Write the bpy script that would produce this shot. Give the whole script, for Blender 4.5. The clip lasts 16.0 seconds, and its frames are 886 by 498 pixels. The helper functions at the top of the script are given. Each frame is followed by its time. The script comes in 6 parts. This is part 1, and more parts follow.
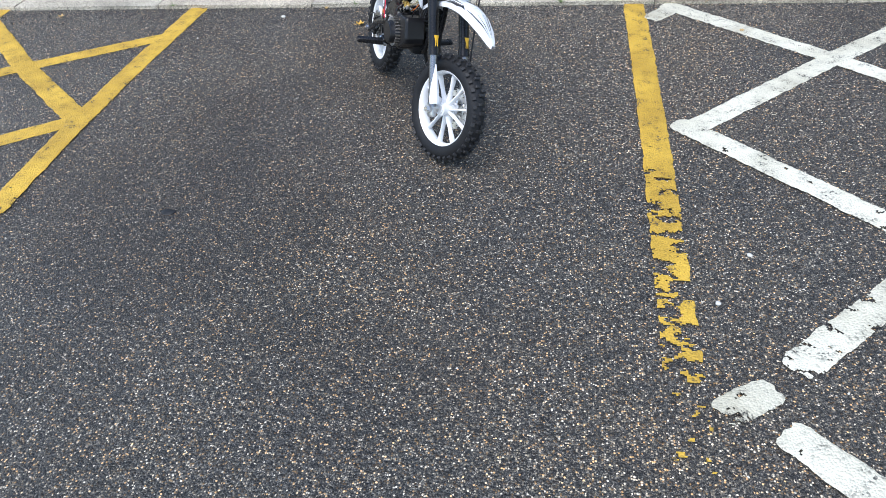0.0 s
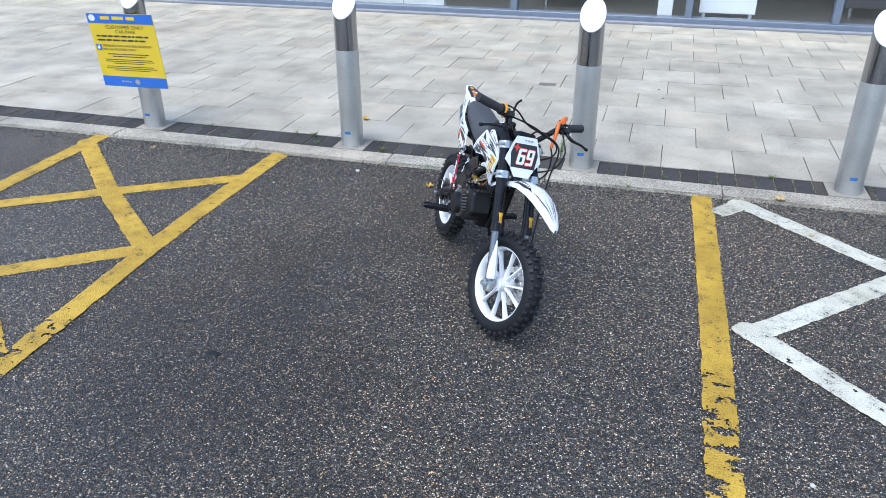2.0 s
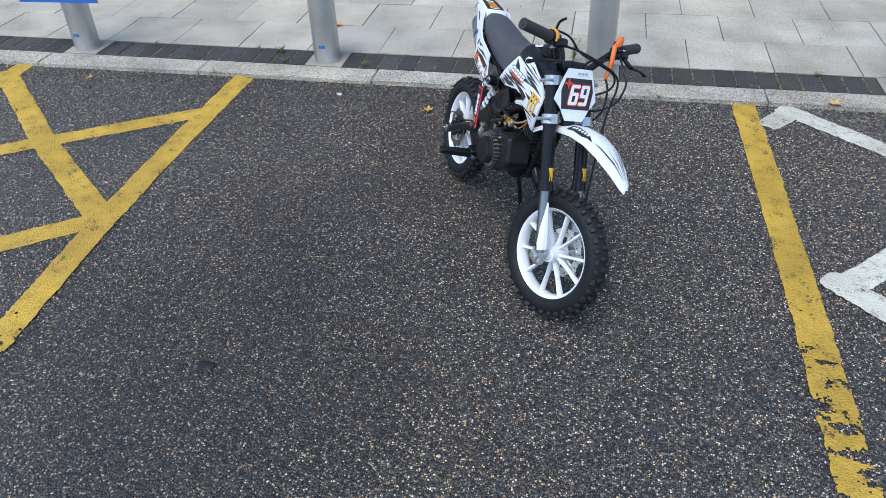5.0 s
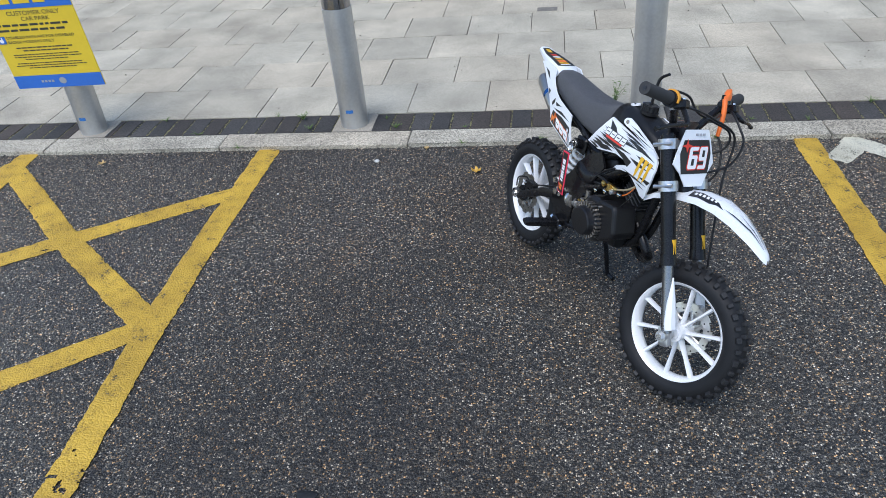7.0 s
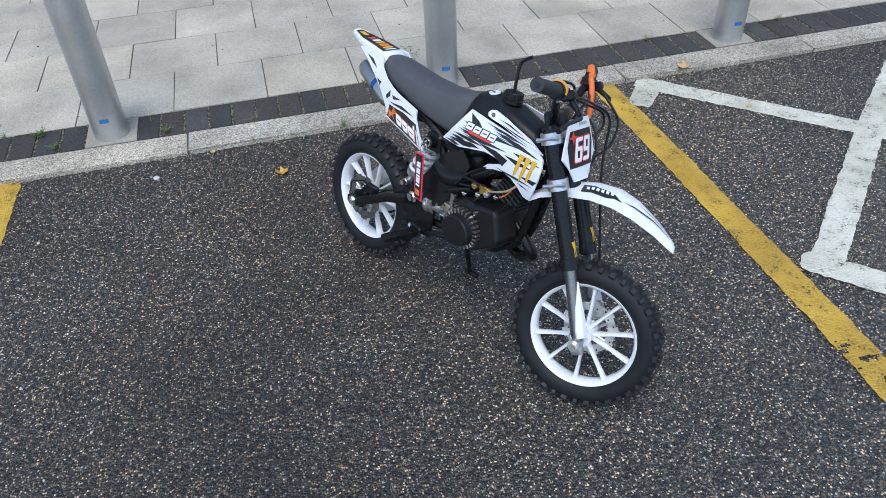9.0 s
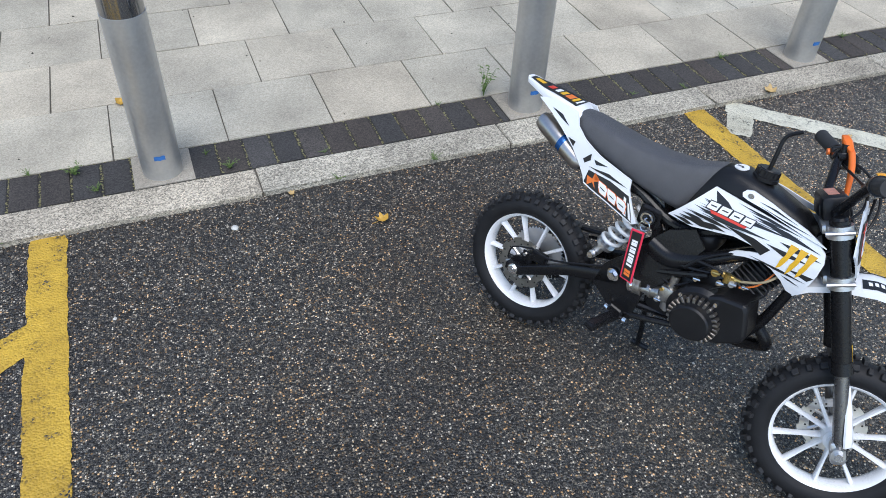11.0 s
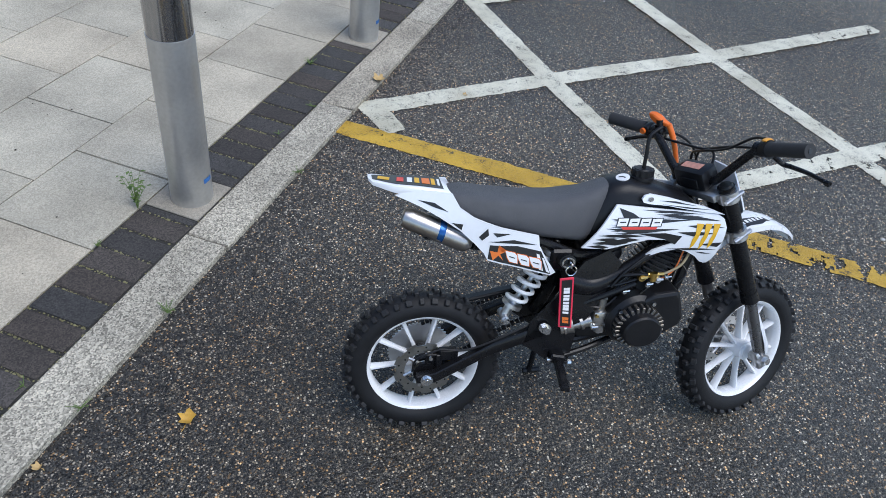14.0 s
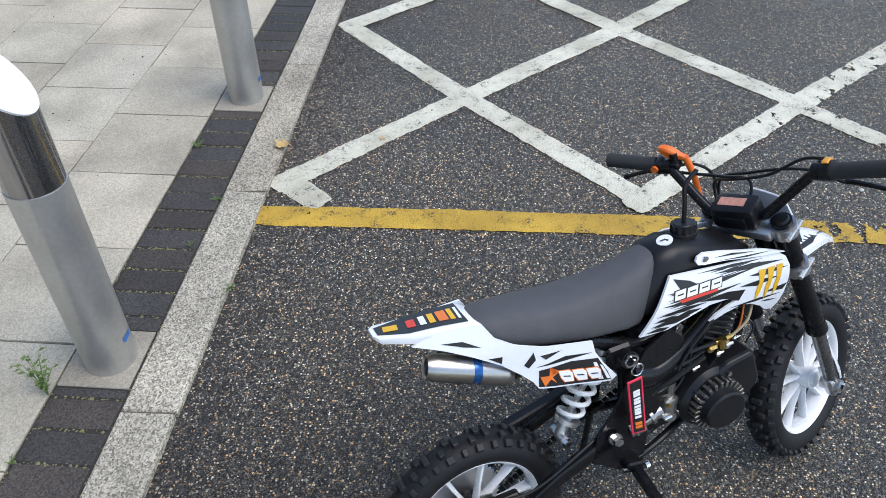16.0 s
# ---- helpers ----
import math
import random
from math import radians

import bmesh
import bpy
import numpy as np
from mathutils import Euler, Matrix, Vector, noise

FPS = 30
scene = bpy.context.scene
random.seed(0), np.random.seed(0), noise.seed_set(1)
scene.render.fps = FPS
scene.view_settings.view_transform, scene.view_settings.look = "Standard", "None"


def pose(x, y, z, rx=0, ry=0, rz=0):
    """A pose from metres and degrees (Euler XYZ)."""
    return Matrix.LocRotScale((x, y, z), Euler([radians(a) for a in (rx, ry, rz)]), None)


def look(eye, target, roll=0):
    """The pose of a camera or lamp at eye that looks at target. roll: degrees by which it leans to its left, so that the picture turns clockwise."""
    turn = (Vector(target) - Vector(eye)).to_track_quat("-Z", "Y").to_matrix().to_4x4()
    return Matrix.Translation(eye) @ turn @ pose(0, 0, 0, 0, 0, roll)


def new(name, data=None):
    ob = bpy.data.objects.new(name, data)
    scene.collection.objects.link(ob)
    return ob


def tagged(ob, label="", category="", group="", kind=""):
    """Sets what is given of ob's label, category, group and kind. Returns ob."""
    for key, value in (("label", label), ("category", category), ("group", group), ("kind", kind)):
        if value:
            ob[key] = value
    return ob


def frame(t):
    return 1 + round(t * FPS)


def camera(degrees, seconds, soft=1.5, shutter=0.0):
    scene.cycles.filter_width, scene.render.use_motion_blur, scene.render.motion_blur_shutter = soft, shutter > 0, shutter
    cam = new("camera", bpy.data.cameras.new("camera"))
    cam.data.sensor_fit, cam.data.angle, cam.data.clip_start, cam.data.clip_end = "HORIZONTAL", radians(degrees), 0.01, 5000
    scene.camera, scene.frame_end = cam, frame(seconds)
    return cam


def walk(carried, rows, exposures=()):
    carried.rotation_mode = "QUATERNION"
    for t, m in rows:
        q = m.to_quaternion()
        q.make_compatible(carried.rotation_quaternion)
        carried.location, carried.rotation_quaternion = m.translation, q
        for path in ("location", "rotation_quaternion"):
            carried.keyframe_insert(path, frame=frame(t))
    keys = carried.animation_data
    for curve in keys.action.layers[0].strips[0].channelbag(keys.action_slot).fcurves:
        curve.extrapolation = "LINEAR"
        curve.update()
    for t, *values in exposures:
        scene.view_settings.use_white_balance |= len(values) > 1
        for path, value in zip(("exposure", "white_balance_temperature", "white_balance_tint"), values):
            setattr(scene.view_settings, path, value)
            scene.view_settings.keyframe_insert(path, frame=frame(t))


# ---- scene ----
cam = camera(60.9, 16.0, soft=0.5)
PATH = [
    (0, (0.965, -4.076, 1.568), (0.634, -2.545, 0.325), -5.1),
    (0.5, (0.925, -4.034, 1.576), (0.498, -2.519, 0.342), 2.8),
    (1, (0.899, -4.024, 1.572), (0.371, -2.523, 0.361), 3.6),
    (1.5, (0.905, -4.021, 1.559), (0.377, -2.524, 0.342), 2.6),
    (2, (0.955, -3.978, 1.625), (0.457, -2.272, 0.709), -0.3),
    (2.5, (0.93, -3.953, 1.596), (0.414, -2.234, 0.713), -0.1),
    (3, (0.871, -3.855, 1.583), (0.439, -2.22, 0.516), 2.3),
    (3.2, (0.793, -3.835, 1.603), (0.406, -2.174, 0.558), 2.8),
    (5.3, (0.484, -3.399, 1.619), (0.162, -1.831, 0.42), -3.7),
    (5.5, (0.417, -3.394, 1.641), (0.191, -1.777, 0.486), -3.1),
    (6, (0.252, -3.445, 1.679), (0.025, -1.672, 0.78), -4.6),
    (6.5, (0.169, -3.392, 1.651), (-0.087, -1.677, 0.655), -4.0),
    (7, (0.132, -3.208, 1.629), (-0.159, -1.58, 0.505), -5.8),
    (7.5, (0.14, -3.041, 1.613), (-0.139, -1.466, 0.412), -8.3),
    (8, (0.071, -2.937, 1.6), (0.07, -1.375, 0.351), -7.2),
    (8.2, (-0.017, -2.931, 1.622), (0.101, -1.339, 0.417), -5.3),
    (10.3, (-0.493, -2.324, 1.648), (-0.027, -0.997, 0.225), -0.2),
    (10.5, (-0.628, -2.271, 1.669), (-0.129, -0.933, 0.269), 1.2),
    (11, (-0.794, -2.133, 1.669), (-0.209, -0.773, 0.325), 3.0),
    (11.5, (-0.855, -1.841, 1.63), (-0.263, -0.579, 0.196), 5.2),
    (12, (-0.84, -1.706, 1.632), (-0.063, -0.502, 0.236), 0.5),
    (12.5, (-1.089, -1.508, 1.664), (0.005, -0.422, 0.389), 2.9),
    (13, (-1.199, -1.385, 1.653), (0.109, -0.514, 0.416), 8.6),
    (13.5, (-1.162, -1.162, 1.619), (0.073, -0.366, 0.261), 8.1),
    (14, (-1.161, -1.091, 1.663), (0.311, -0.717, 0.362), 8.1),
    (14.5, (-1.302, -0.965, 1.668), (0.238, -0.943, 0.391), 6.5),
    (15, (-1.26, -0.915, 1.657), (0.282, -0.934, 0.383), 2.0),
    (15.5, (-0.987, -0.866, 1.64), (0.518, -0.795, 0.325), 0.2),
    (16, (-0.753, -0.758, 1.622), (0.754, -0.656, 0.311), -0.1),
]
walk(cam, [(t, look(eye, target, roll)) for t, eye, target, roll in PATH], [(0.0, 1.16, 6500, 10), (0.5, 1.16, 6400, 10), (1.5, 1.10, 6300, 10), (2.0, 0.99, 6050, 10), (3.2, 0.84, 6100, 10), (5.3, 0.74, 6100, 10), (7.0, 0.68, 6300, 10), (8.0, 0.68, 6150, 10), (10.5, 0.74, 6200, 10), (11.0, 0.76, 6450, 10), (12.0, 0.70, 6250, 10), (12.5, 0.64, 6350, 10), (13.0, 0.54, 6500, 10), (14.0, 0.56, 6300, 10), (14.5, 0.66, 6500, 10), (15.5, 0.76, 6600, 10), (16.0, 0.76, 6600, 10)])

# ---- world and light: bright overcast daylight ----
world = bpy.data.worlds.new("world")
scene.world = world
world.use_nodes = True
wn = world.node_tree.nodes
sky = wn.new("ShaderNodeTexSky")
sky.sky_type = "NISHITA"
sky.sun_disc = False
sky.sun_elevation = radians(58)
sky.sun_rotation = radians(200)
sky.dust_density = 0.6
sky.ozone_density = 1.0
wn["Background"].inputs["Strength"].default_value = 0.15
world.node_tree.links.new(sky.outputs[0], wn["Background"].inputs["Color"])

sun_data = bpy.data.lights.new("sun", "SUN")
sun_data.energy, sun_data.angle, sun_data.color = 1.5, radians(40), (1.0, 0.98, 0.96)
sun = new("sun", sun_data)
sun.matrix_world = look((-1.5, -3.5, 8), (0, 0, 0))


# ---- materials ----
def mat(name, col, rough=0.5, metal=0.0, var=0.12, scale=12.0, bump=0.0, bscale=300.0, rvar=0.1, coat=0.0, spec=0.5):
    """A plain surface with two scales of colour variation, uneven gloss and fine relief."""
    m = bpy.data.materials.new(name)
    m.use_nodes = True
    n, l = m.node_tree.nodes, m.node_tree.links
    b = n["Principled BSDF"]
    b.inputs["Metallic"].default_value = metal
    b.inputs["Coat Weight"].default_value = coat
    b.inputs["Specular IOR Level"].default_value = spec
    tc = n.new("ShaderNodeTexCoord")
    big, fine = n.new("ShaderNodeTexNoise"), n.new("ShaderNodeTexNoise")
    big.inputs["Scale"].default_value, fine.inputs["Scale"].default_value = scale, scale * 14
    big.inputs["Detail"].default_value = 4
    mixn = n.new("ShaderNodeMath")
    mixn.operation = "MULTIPLY_ADD"
    mixn.inputs[1].default_value = 0.65
    half = n.new("ShaderNodeMath")
    half.operation = "MULTIPLY"
    half.inputs[1].default_value = 0.35
    l.new(tc.outputs["Object"], big.inputs["Vector"])
    l.new(tc.outputs["Object"], fine.inputs["Vector"])
    l.new(fine.outputs["Fac"], half.inputs[0])
    l.new(big.outputs["Fac"], mixn.inputs[0])
    l.new(half.outputs[0], mixn.inputs[2])
    ramp = n.new("ShaderNodeValToRGB")
    ramp.color_ramp.elements[0].position, ramp.color_ramp.elements[1].position = 0.3, 0.7
    ramp.color_ramp.elements[0].color = (*[c * (1 - var) for c in col], 1)
    ramp.color_ramp.elements[1].color = (*[min(1, c * (1 + var)) for c in col], 1)
    l.new(mixn.outputs[0], ramp.inputs[0])
    l.new(ramp.outputs[0], b.inputs["Base Color"])
    rr = n.new("ShaderNodeMapRange")
    rr.inputs["To Min"].default_value, rr.inputs["To Max"].default_value = max(0.02, rough - rvar), min(1, rough + rvar)
    l.new(mixn.outputs[0], rr.inputs["Value"])
    l.new(rr.outputs[0], b.inputs["Roughness"])
    if bump:
        bn, bp = n.new("ShaderNodeTexNoise"), n.new("ShaderNodeBump")
        bn.inputs["Scale"].default_value = bscale
        bp.inputs["Strength"].default_value, bp.inputs["Distance"].default_value = bump, 0.002
        l.new(tc.outputs["Object"], bn.inputs["Vector"])
        l.new(bn.outputs["Fac"], bp.inputs["Height"])
        l.new(bp.outputs[0], b.inputs["Normal"])
    return m


def asphalt_material():
    """Worn bitumen with exposed chippings: dark binder, stones of many greys and a few browns, slightly damp."""
    m = bpy.data.materials.new("asphalt")
    m.use_nodes = True
    n, l = m.node_tree.nodes, m.node_tree.links
    b = n["Principled BSDF"]
    tc = n.new("ShaderNodeTexCoord")

    def vor(scale, feature="F1"):
        v = n.new("ShaderNodeTexVoronoi")
        v.feature = feature
        v.inputs["Scale"].default_value = scale
        l.new(tc.outputs["Object"], v.inputs["Vector"])
        return v

    def ramp(src, stops):
        r = n.new("ShaderNodeValToRGB")
        e = r.color_ramp.elements
        e[0].position, e[0].color = stops[0][0], (*stops[0][1], 1)
        e[1].position, e[1].color = stops[-1][0], (*stops[-1][1], 1)
        for p, c in stops[1:-1]:
            k = e.new(p)
            k.color = (*c, 1)
        l.new(src, r.inputs[0])
        return r

    def mix(kind, fac, a, c):
        x = n.new("ShaderNodeMix")
        x.data_type, x.blend_type = "RGBA", kind
        if isinstance(fac, float):
            x.inputs["Factor"].default_value = fac
        else:
            l.new(fac, x.inputs["Factor"])
        l.new(a, x.inputs["A"])
        l.new(c, x.inputs["B"])
        return x

    v1, v2 = vor(178), vor(430)
    sep = n.new("ShaderNodeSeparateColor")
    l.new(v1.outputs["Color"], sep.inputs[0])
    stone = ramp(sep.outputs[0], [(0.0, (0.003, 0.003, 0.003)), (0.42, (0.018, 0.0165, 0.0145)), (0.67, (0.092, 0.082, 0.066)), (0.84, (0.27, 0.238, 0.182)), (0.94, (0.66, 0.58, 0.46)), (1.0, (0.95, 0.90, 0.78))])
    sep2 = n.new("ShaderNodeSeparateColor")
    l.new(v2.outputs["Color"], sep2.inputs[0])
    grit = ramp(sep2.outputs[1], [(0.0, (0.004, 0.004, 0.004)), (0.6, (0.032, 0.031, 0.030)), (1.0, (0.22, 0.21, 0.19))])
    gap = ramp(v1.outputs["Distance"], [(0.42, (0, 0, 0)), (0.60, (1, 1, 1))])
    # some stones rusty brown
    rust = ramp(sep.outputs[2], [(0.72, (1, 1, 1)), (0.80, (1.30, 0.96, 0.62)), (0.94, (1.20, 0.84, 0.50))])
    stained = mix("MULTIPLY", 1.0, stone.outputs[0], rust.outputs[0])
    both = mix("MIX", gap.outputs[0], stained.outputs["Result"], grit.outputs[0])
    big = n.new("ShaderNodeTexNoise")
    big.inputs["Scale"].default_value, big.inputs["Detail"].default_value = 0.9, 6
    l.new(tc.outputs["Object"], big.inputs["Vector"])
    tone = ramp(big.outputs["Fac"], [(0.3, (0.80, 0.79, 0.78)), (0.5, (1.0, 0.97, 0.91)), (0.7, (1.22, 1.13, 1.0))])
    # clumps of stones, a few centimetres across
    clump = n.new("ShaderNodeTexNoise")
    clump.inputs["Scale"].default_value, clump.inputs["Detail"].default_value = 62, 3
    l.new(tc.outputs["Object"], clump.inputs["Vector"])
    lumps = ramp(clump.outputs["Fac"], [(0.34, (0.45, 0.45, 0.46)), (0.5, (0.95, 0.95, 0.95)), (0.68, (1.55, 1.52, 1.46))])
    uneven = mix("MULTIPLY", 1.0, both.outputs["Result"], lumps.outputs[0])
    done = mix("MULTIPLY", 1.0, uneven.outputs["Result"], tone.outputs[0])
    # damp patches: a few broad, ragged stains that are darker and glossier
    damp_noise = n.new("ShaderNodeTexNoise")
    damp_noise.inputs["Scale"].default_value, damp_noise.inputs["Detail"].default_value = 0.55, 8
    shift = n.new("ShaderNodeVectorMath")
    shift.operation = "ADD"
    shift.inputs[1].default_value = (3.1, 7.7, 0)
    l.new(tc.outputs["Object"], shift.inputs[0])
    l.new(shift.outputs[0], damp_noise.inputs["Vector"])
    damp = ramp(damp_noise.outputs["Fac"], [(0.46, (0, 0, 0)), (0.60, (1, 1, 1))])
    wet = n.new("ShaderNodeMix")
    wet.data_type, wet.blend_type = "RGBA", "MULTIPLY"
    l.new(damp.outputs[0], wet.inputs["Factor"])
    l.new(done.outputs["Result"], wet.inputs["A"])
    wet.inputs["B"].default_value = (0.66, 0.63, 0.60, 1)
    l.new(wet.outputs["Result"], b.inputs["Base Color"])
    rr = n.new("ShaderNodeMapRange")
    rr.inputs["To Min"].default_value, rr.inputs["To Max"].default_value = 0.24, 0.72
    l.new(sep2.outputs[0], rr.inputs["Value"])
    l.new(rr.outputs[0], b.inputs["Roughness"])
    bp = n.new("ShaderNodeBump")
    bp.inputs["Strength"].default_value, bp.inputs["Distance"].default_value = 0.8, 0.006
    bp.invert = True
    l.new(v1.outputs["Distance"], bp.inputs["Height"])
    bp2 = n.new("ShaderNodeBump")
    bp2.inputs["Strength"].default_value, bp2.inputs["Distance"].default_value = 0.5, 0.002
    bp2.invert = True
    l.new(v2.outputs["Distance"], bp2.inputs["Height"])
    l.new(bp.outputs[0], bp2.inputs["Normal"])
    l.new(bp2.outputs[0], b.inputs["Normal"])
    return m


def stone_material(name, col, var, speck, scale=220.0, rough=0.8, rand=0.12, warm=0.0):
    """Granite-like concrete: speckled grain, stains, and each piece a little lighter or darker."""
    m = bpy.data.materials.new(name)
    m.use_nodes = True
    n, l = m.node_tree.nodes, m.node_tree.links
    b = n["Principled BSDF"]
    b.inputs["Roughness"].default_value = rough
    geo = n.new("ShaderNodeNewGeometry")
    v = n.new("ShaderNodeTexVoronoi")
    v.inputs["Scale"].default_value = scale
    l.new(geo.outputs["Position"], v.inputs["Vector"])
    sep = n.new("ShaderNodeSeparateColor")
    l.new(v.outputs["Color"], sep.inputs[0])
    r = n.new("ShaderNodeValToRGB")
    e = r.color_ramp.elements
    e[0].position, e[0].color = 0.0, (*[c * (1 - speck) for c in col], 1)
    e[1].position, e[1].color = 1.0, (*[min(1, c * (1 + speck)) for c in col], 1)
    k = e.new(0.5)
    k.color = (*col, 1)
    l.new(sep.outputs[0], r.inputs[0])
    big = n.new("ShaderNodeTexNoise")
    big.inputs["Scale"].default_value, big.inputs["Detail"].default_value = 3.0, 7
    l.new(geo.outputs["Position"], big.inputs["Vector"])
    mr = n.new("ShaderNodeMapRange")
    mr.inputs["From Min"].default_value, mr.inputs["From Max"].default_value = 0.3, 0.7
    mr.inputs["To Min"].default_value, mr.inputs["To Max"].default_value = 1 - var, 1 + var
    l.new(big.outputs["Fac"], mr.inputs["Value"])
    oi = n.new("ShaderNodeObjectInfo")
    mo = n.new("ShaderNodeMapRange")
    mo.inputs["To Min"].default_value, mo.inputs["To Max"].default_value = 1 - rand, 1 + rand
    l.new(oi.outputs["Random"], mo.inputs["Value"])
    mul = n.new("ShaderNodeMath")
    mul.operation = "MULTIPLY"
    l.new(mr.outputs[0], mul.inputs[0])
    l.new(mo.outputs[0], mul.inputs[1])
    x = n.new("ShaderNodeMix")
    x.data_type, x.blend_type = "RGBA", "MULTIPLY"
    x.inputs["Factor"].default_value = 1.0
    l.new(r.outputs[0], x.inputs["A"])
    l.new(mul.outputs[0], x.inputs["B"])
    y = n.new("ShaderNodeMix")
    y.data_type, y.blend_type = "RGBA", "MULTIPLY"
    # some pieces browner than others
    wr = n.new("ShaderNodeMapRange")
    wr.inputs["From Min"].default_value, wr.inputs["To Max"].default_value = 0.35, warm
    frac = n.new("ShaderNodeMath")
    frac.operation = "FRACT"
    seven = n.new("ShaderNodeMath")
    seven.operation = "MULTIPLY"
    seven.inputs[1].default_value = 7.3
    l.new(oi.outputs["Random"], seven.inputs[0])
    l.new(seven.outputs[0], frac.inputs[0])
    l.new(frac.outputs[0], wr.inputs["Value"])
    l.new(wr.outputs[0], y.inputs["Factor"])
    l.new(x.outputs["Result"], y.inputs["A"])
    y.inputs["B"].default_value = (1.35, 0.98, 0.70, 1)
    l.new(y.outputs["Result"], b.inputs["Base Color"])
    bp = n.new("ShaderNodeBump")
    bp.inputs["Strength"].default_value, bp.inputs["Distance"].default_value = 0.5, 0.0015
    l.new(v.outputs["Distance"], bp.inputs["Height"])
    l.new(bp.outputs[0], b.inputs["Normal"])
    return m


def glass_material():
    m = bpy.data.materials.new("window_glass")
    m.use_nodes = True
    b = m.node_tree.nodes["Principled BSDF"]
    b.inputs["Base Color"].default_value = (0.92, 0.96, 0.97, 1)
    b.inputs["Roughness"].default_value = 0.02
    b.inputs["Transmission Weight"].default_value = 1.0
    b.inputs["IOR"].default_value = 1.45
    return m


def paint_material(name, col):
    """Thick road paint over chippings: pits where the stones wear through, grime in broad stains, relief of the stones below."""
    m = bpy.data.materials.new(name)
    m.use_nodes = True
    n, l = m.node_tree.nodes, m.node_tree.links
    b = n["Principled BSDF"]
    b.inputs["Roughness"].default_value = 0.62
    tc = n.new("ShaderNodeTexCoord")
    v = n.new("ShaderNodeTexVoronoi")
    v.inputs["Scale"].default_value = 165
    l.new(tc.outputs["Object"], v.inputs["Vector"])
    sep = n.new("ShaderNodeSeparateColor")
    l.new(v.outputs["Color"], sep.inputs[0])
    wear = n.new("ShaderNodeTexNoise")
    wear.inputs["Scale"].default_value, wear.inputs["Detail"].default_value = 16, 6
    l.new(tc.outputs["Object"], wear.inputs["Vector"])
    add = n.new("ShaderNodeMath")
    add.operation = "MULTIPLY_ADD"
    add.inputs[1].default_value, add.inputs[2].default_value = 0.35, 0.0
    l.new(sep.outputs[0], add.inputs[0])
    l.new(wear.outputs["Fac"], add.inputs[2])
    r = n.new("ShaderNodeValToRGB")
    e = r.color_ramp.elements
    e[0].position, e[0].color = 0.36, (0.05, 0.048, 0.042, 1)
    e[1].position, e[1].color = 0.95, (*[min(1, c * 1.12) for c in col], 1)
    for p, k in ((0.47, 0.72), (0.62, 1.0)):
        q = e.new(p)
        q.color = (*[c * k for c in col], 1)
    l.new(add.outputs[0], r.inputs[0])
    grime = n.new("ShaderNodeTexNoise")
    grime.inputs["Scale"].default_value, grime.inputs["Detail"].default_value = 3.5, 8
    l.new(tc.outputs["Object"], grime.inputs["Vector"])
    g = n.new("ShaderNodeValToRGB")
    g.color_ramp.elements[0].position, g.color_ramp.elements[0].color = 0.30, (0.70, 0.68, 0.64, 1)
    g.color_ramp.elements[1].position, g.color_ramp.elements[1].color = 0.62, (1, 1, 1, 1)
    l.new(grime.outputs["Fac"], g.inputs[0])
    x = n.new("ShaderNodeMix")
    x.data_type, x.blend_type = "RGBA", "MULTIPLY"
    x.inputs["Factor"].default_value = 1.0
    l.new(r.outputs[0], x.inputs["A"])
    l.new(g.outputs[0], x.inputs["B"])
    l.new(x.outputs["Result"], b.inputs["Base Color"])
    bump = n.new("ShaderNodeBump")
    bump.inputs["Strength"].default_value, bump.inputs["Distance"].default_value = 0.8, 0.004
    bump.invert = True
    l.new(v.outputs["Distance"], bump.inputs["Height"])
    l.new(bump.outputs[0], b.inputs["Normal"])
    return m


ASPHALT = asphalt_material()
SLAB = stone_material("paving_slab", (0.43, 0.390, 0.304), 0.24, 0.21, 240, 0.85, 0.09, 0.10)
BRICK = stone_material("dark_block", (0.046, 0.043, 0.040), 0.3, 0.5, 260, 0.8, 0.22, 0.45)
KERB = stone_material("kerb_stone", (0.36, 0.325, 0.255), 0.3, 0.62, 230, 0.85, 0.07, 0.1)
PLATE = stone_material("mortar_collar", (0.33, 0.295, 0.235), 0.25, 0.2, 260, 0.85, 0.05)
JOINT = mat("joint_sand", (0.115, 0.102, 0.08), 0.95, var=0.35, scale=25)
YELLOW = paint_material("yellow_road_paint", (0.58, 0.36, 0.04))
WHITE = paint_material("white_road_paint", (0.66, 0.63, 0.50))
STEEL = mat("brushed_steel", (0.54, 0.535, 0.52), 0.42, 0.82, var=0.14, scale=6, bump=0.2, bscale=240)
STEEL_BAND = mat("polished_steel_band", (0.36, 0.36, 0.37), 0.16, 1.0, var=0.1, scale=7)
CAP_WHITE = mat("white_reflector", (0.85, 0.85, 0.85), 0.35, var=0.03)
BLUE_TAPE = mat("blue_tape", (0.03, 0.15, 0.42), 0.45, var=0.2, scale=60)
FRAME = mat("grey_window_frame", (0.17, 0.20, 0.25), 0.4, 0.2, var=0.1)
FASCIA = mat("grey_fascia", (0.30, 0.32, 0.34), 0.5, var=0.08, scale=2)
WALL_IN = mat("shop_wall", (0.55, 0.55, 0.54), 0.8, var=0.06, scale=2)
SHOP_FLOOR = mat("shop_floor", (0.10, 0.095, 0.09), 0.5, var=0.2, scale=3)
WHITE_PANEL = mat("white_panel", (0.78, 0.80, 0.82), 0.4, var=0.04, scale=3)
GREY_PANEL = mat("grey_panel", (0.38, 0.41, 0.45), 0.45, var=0.06, scale=3)
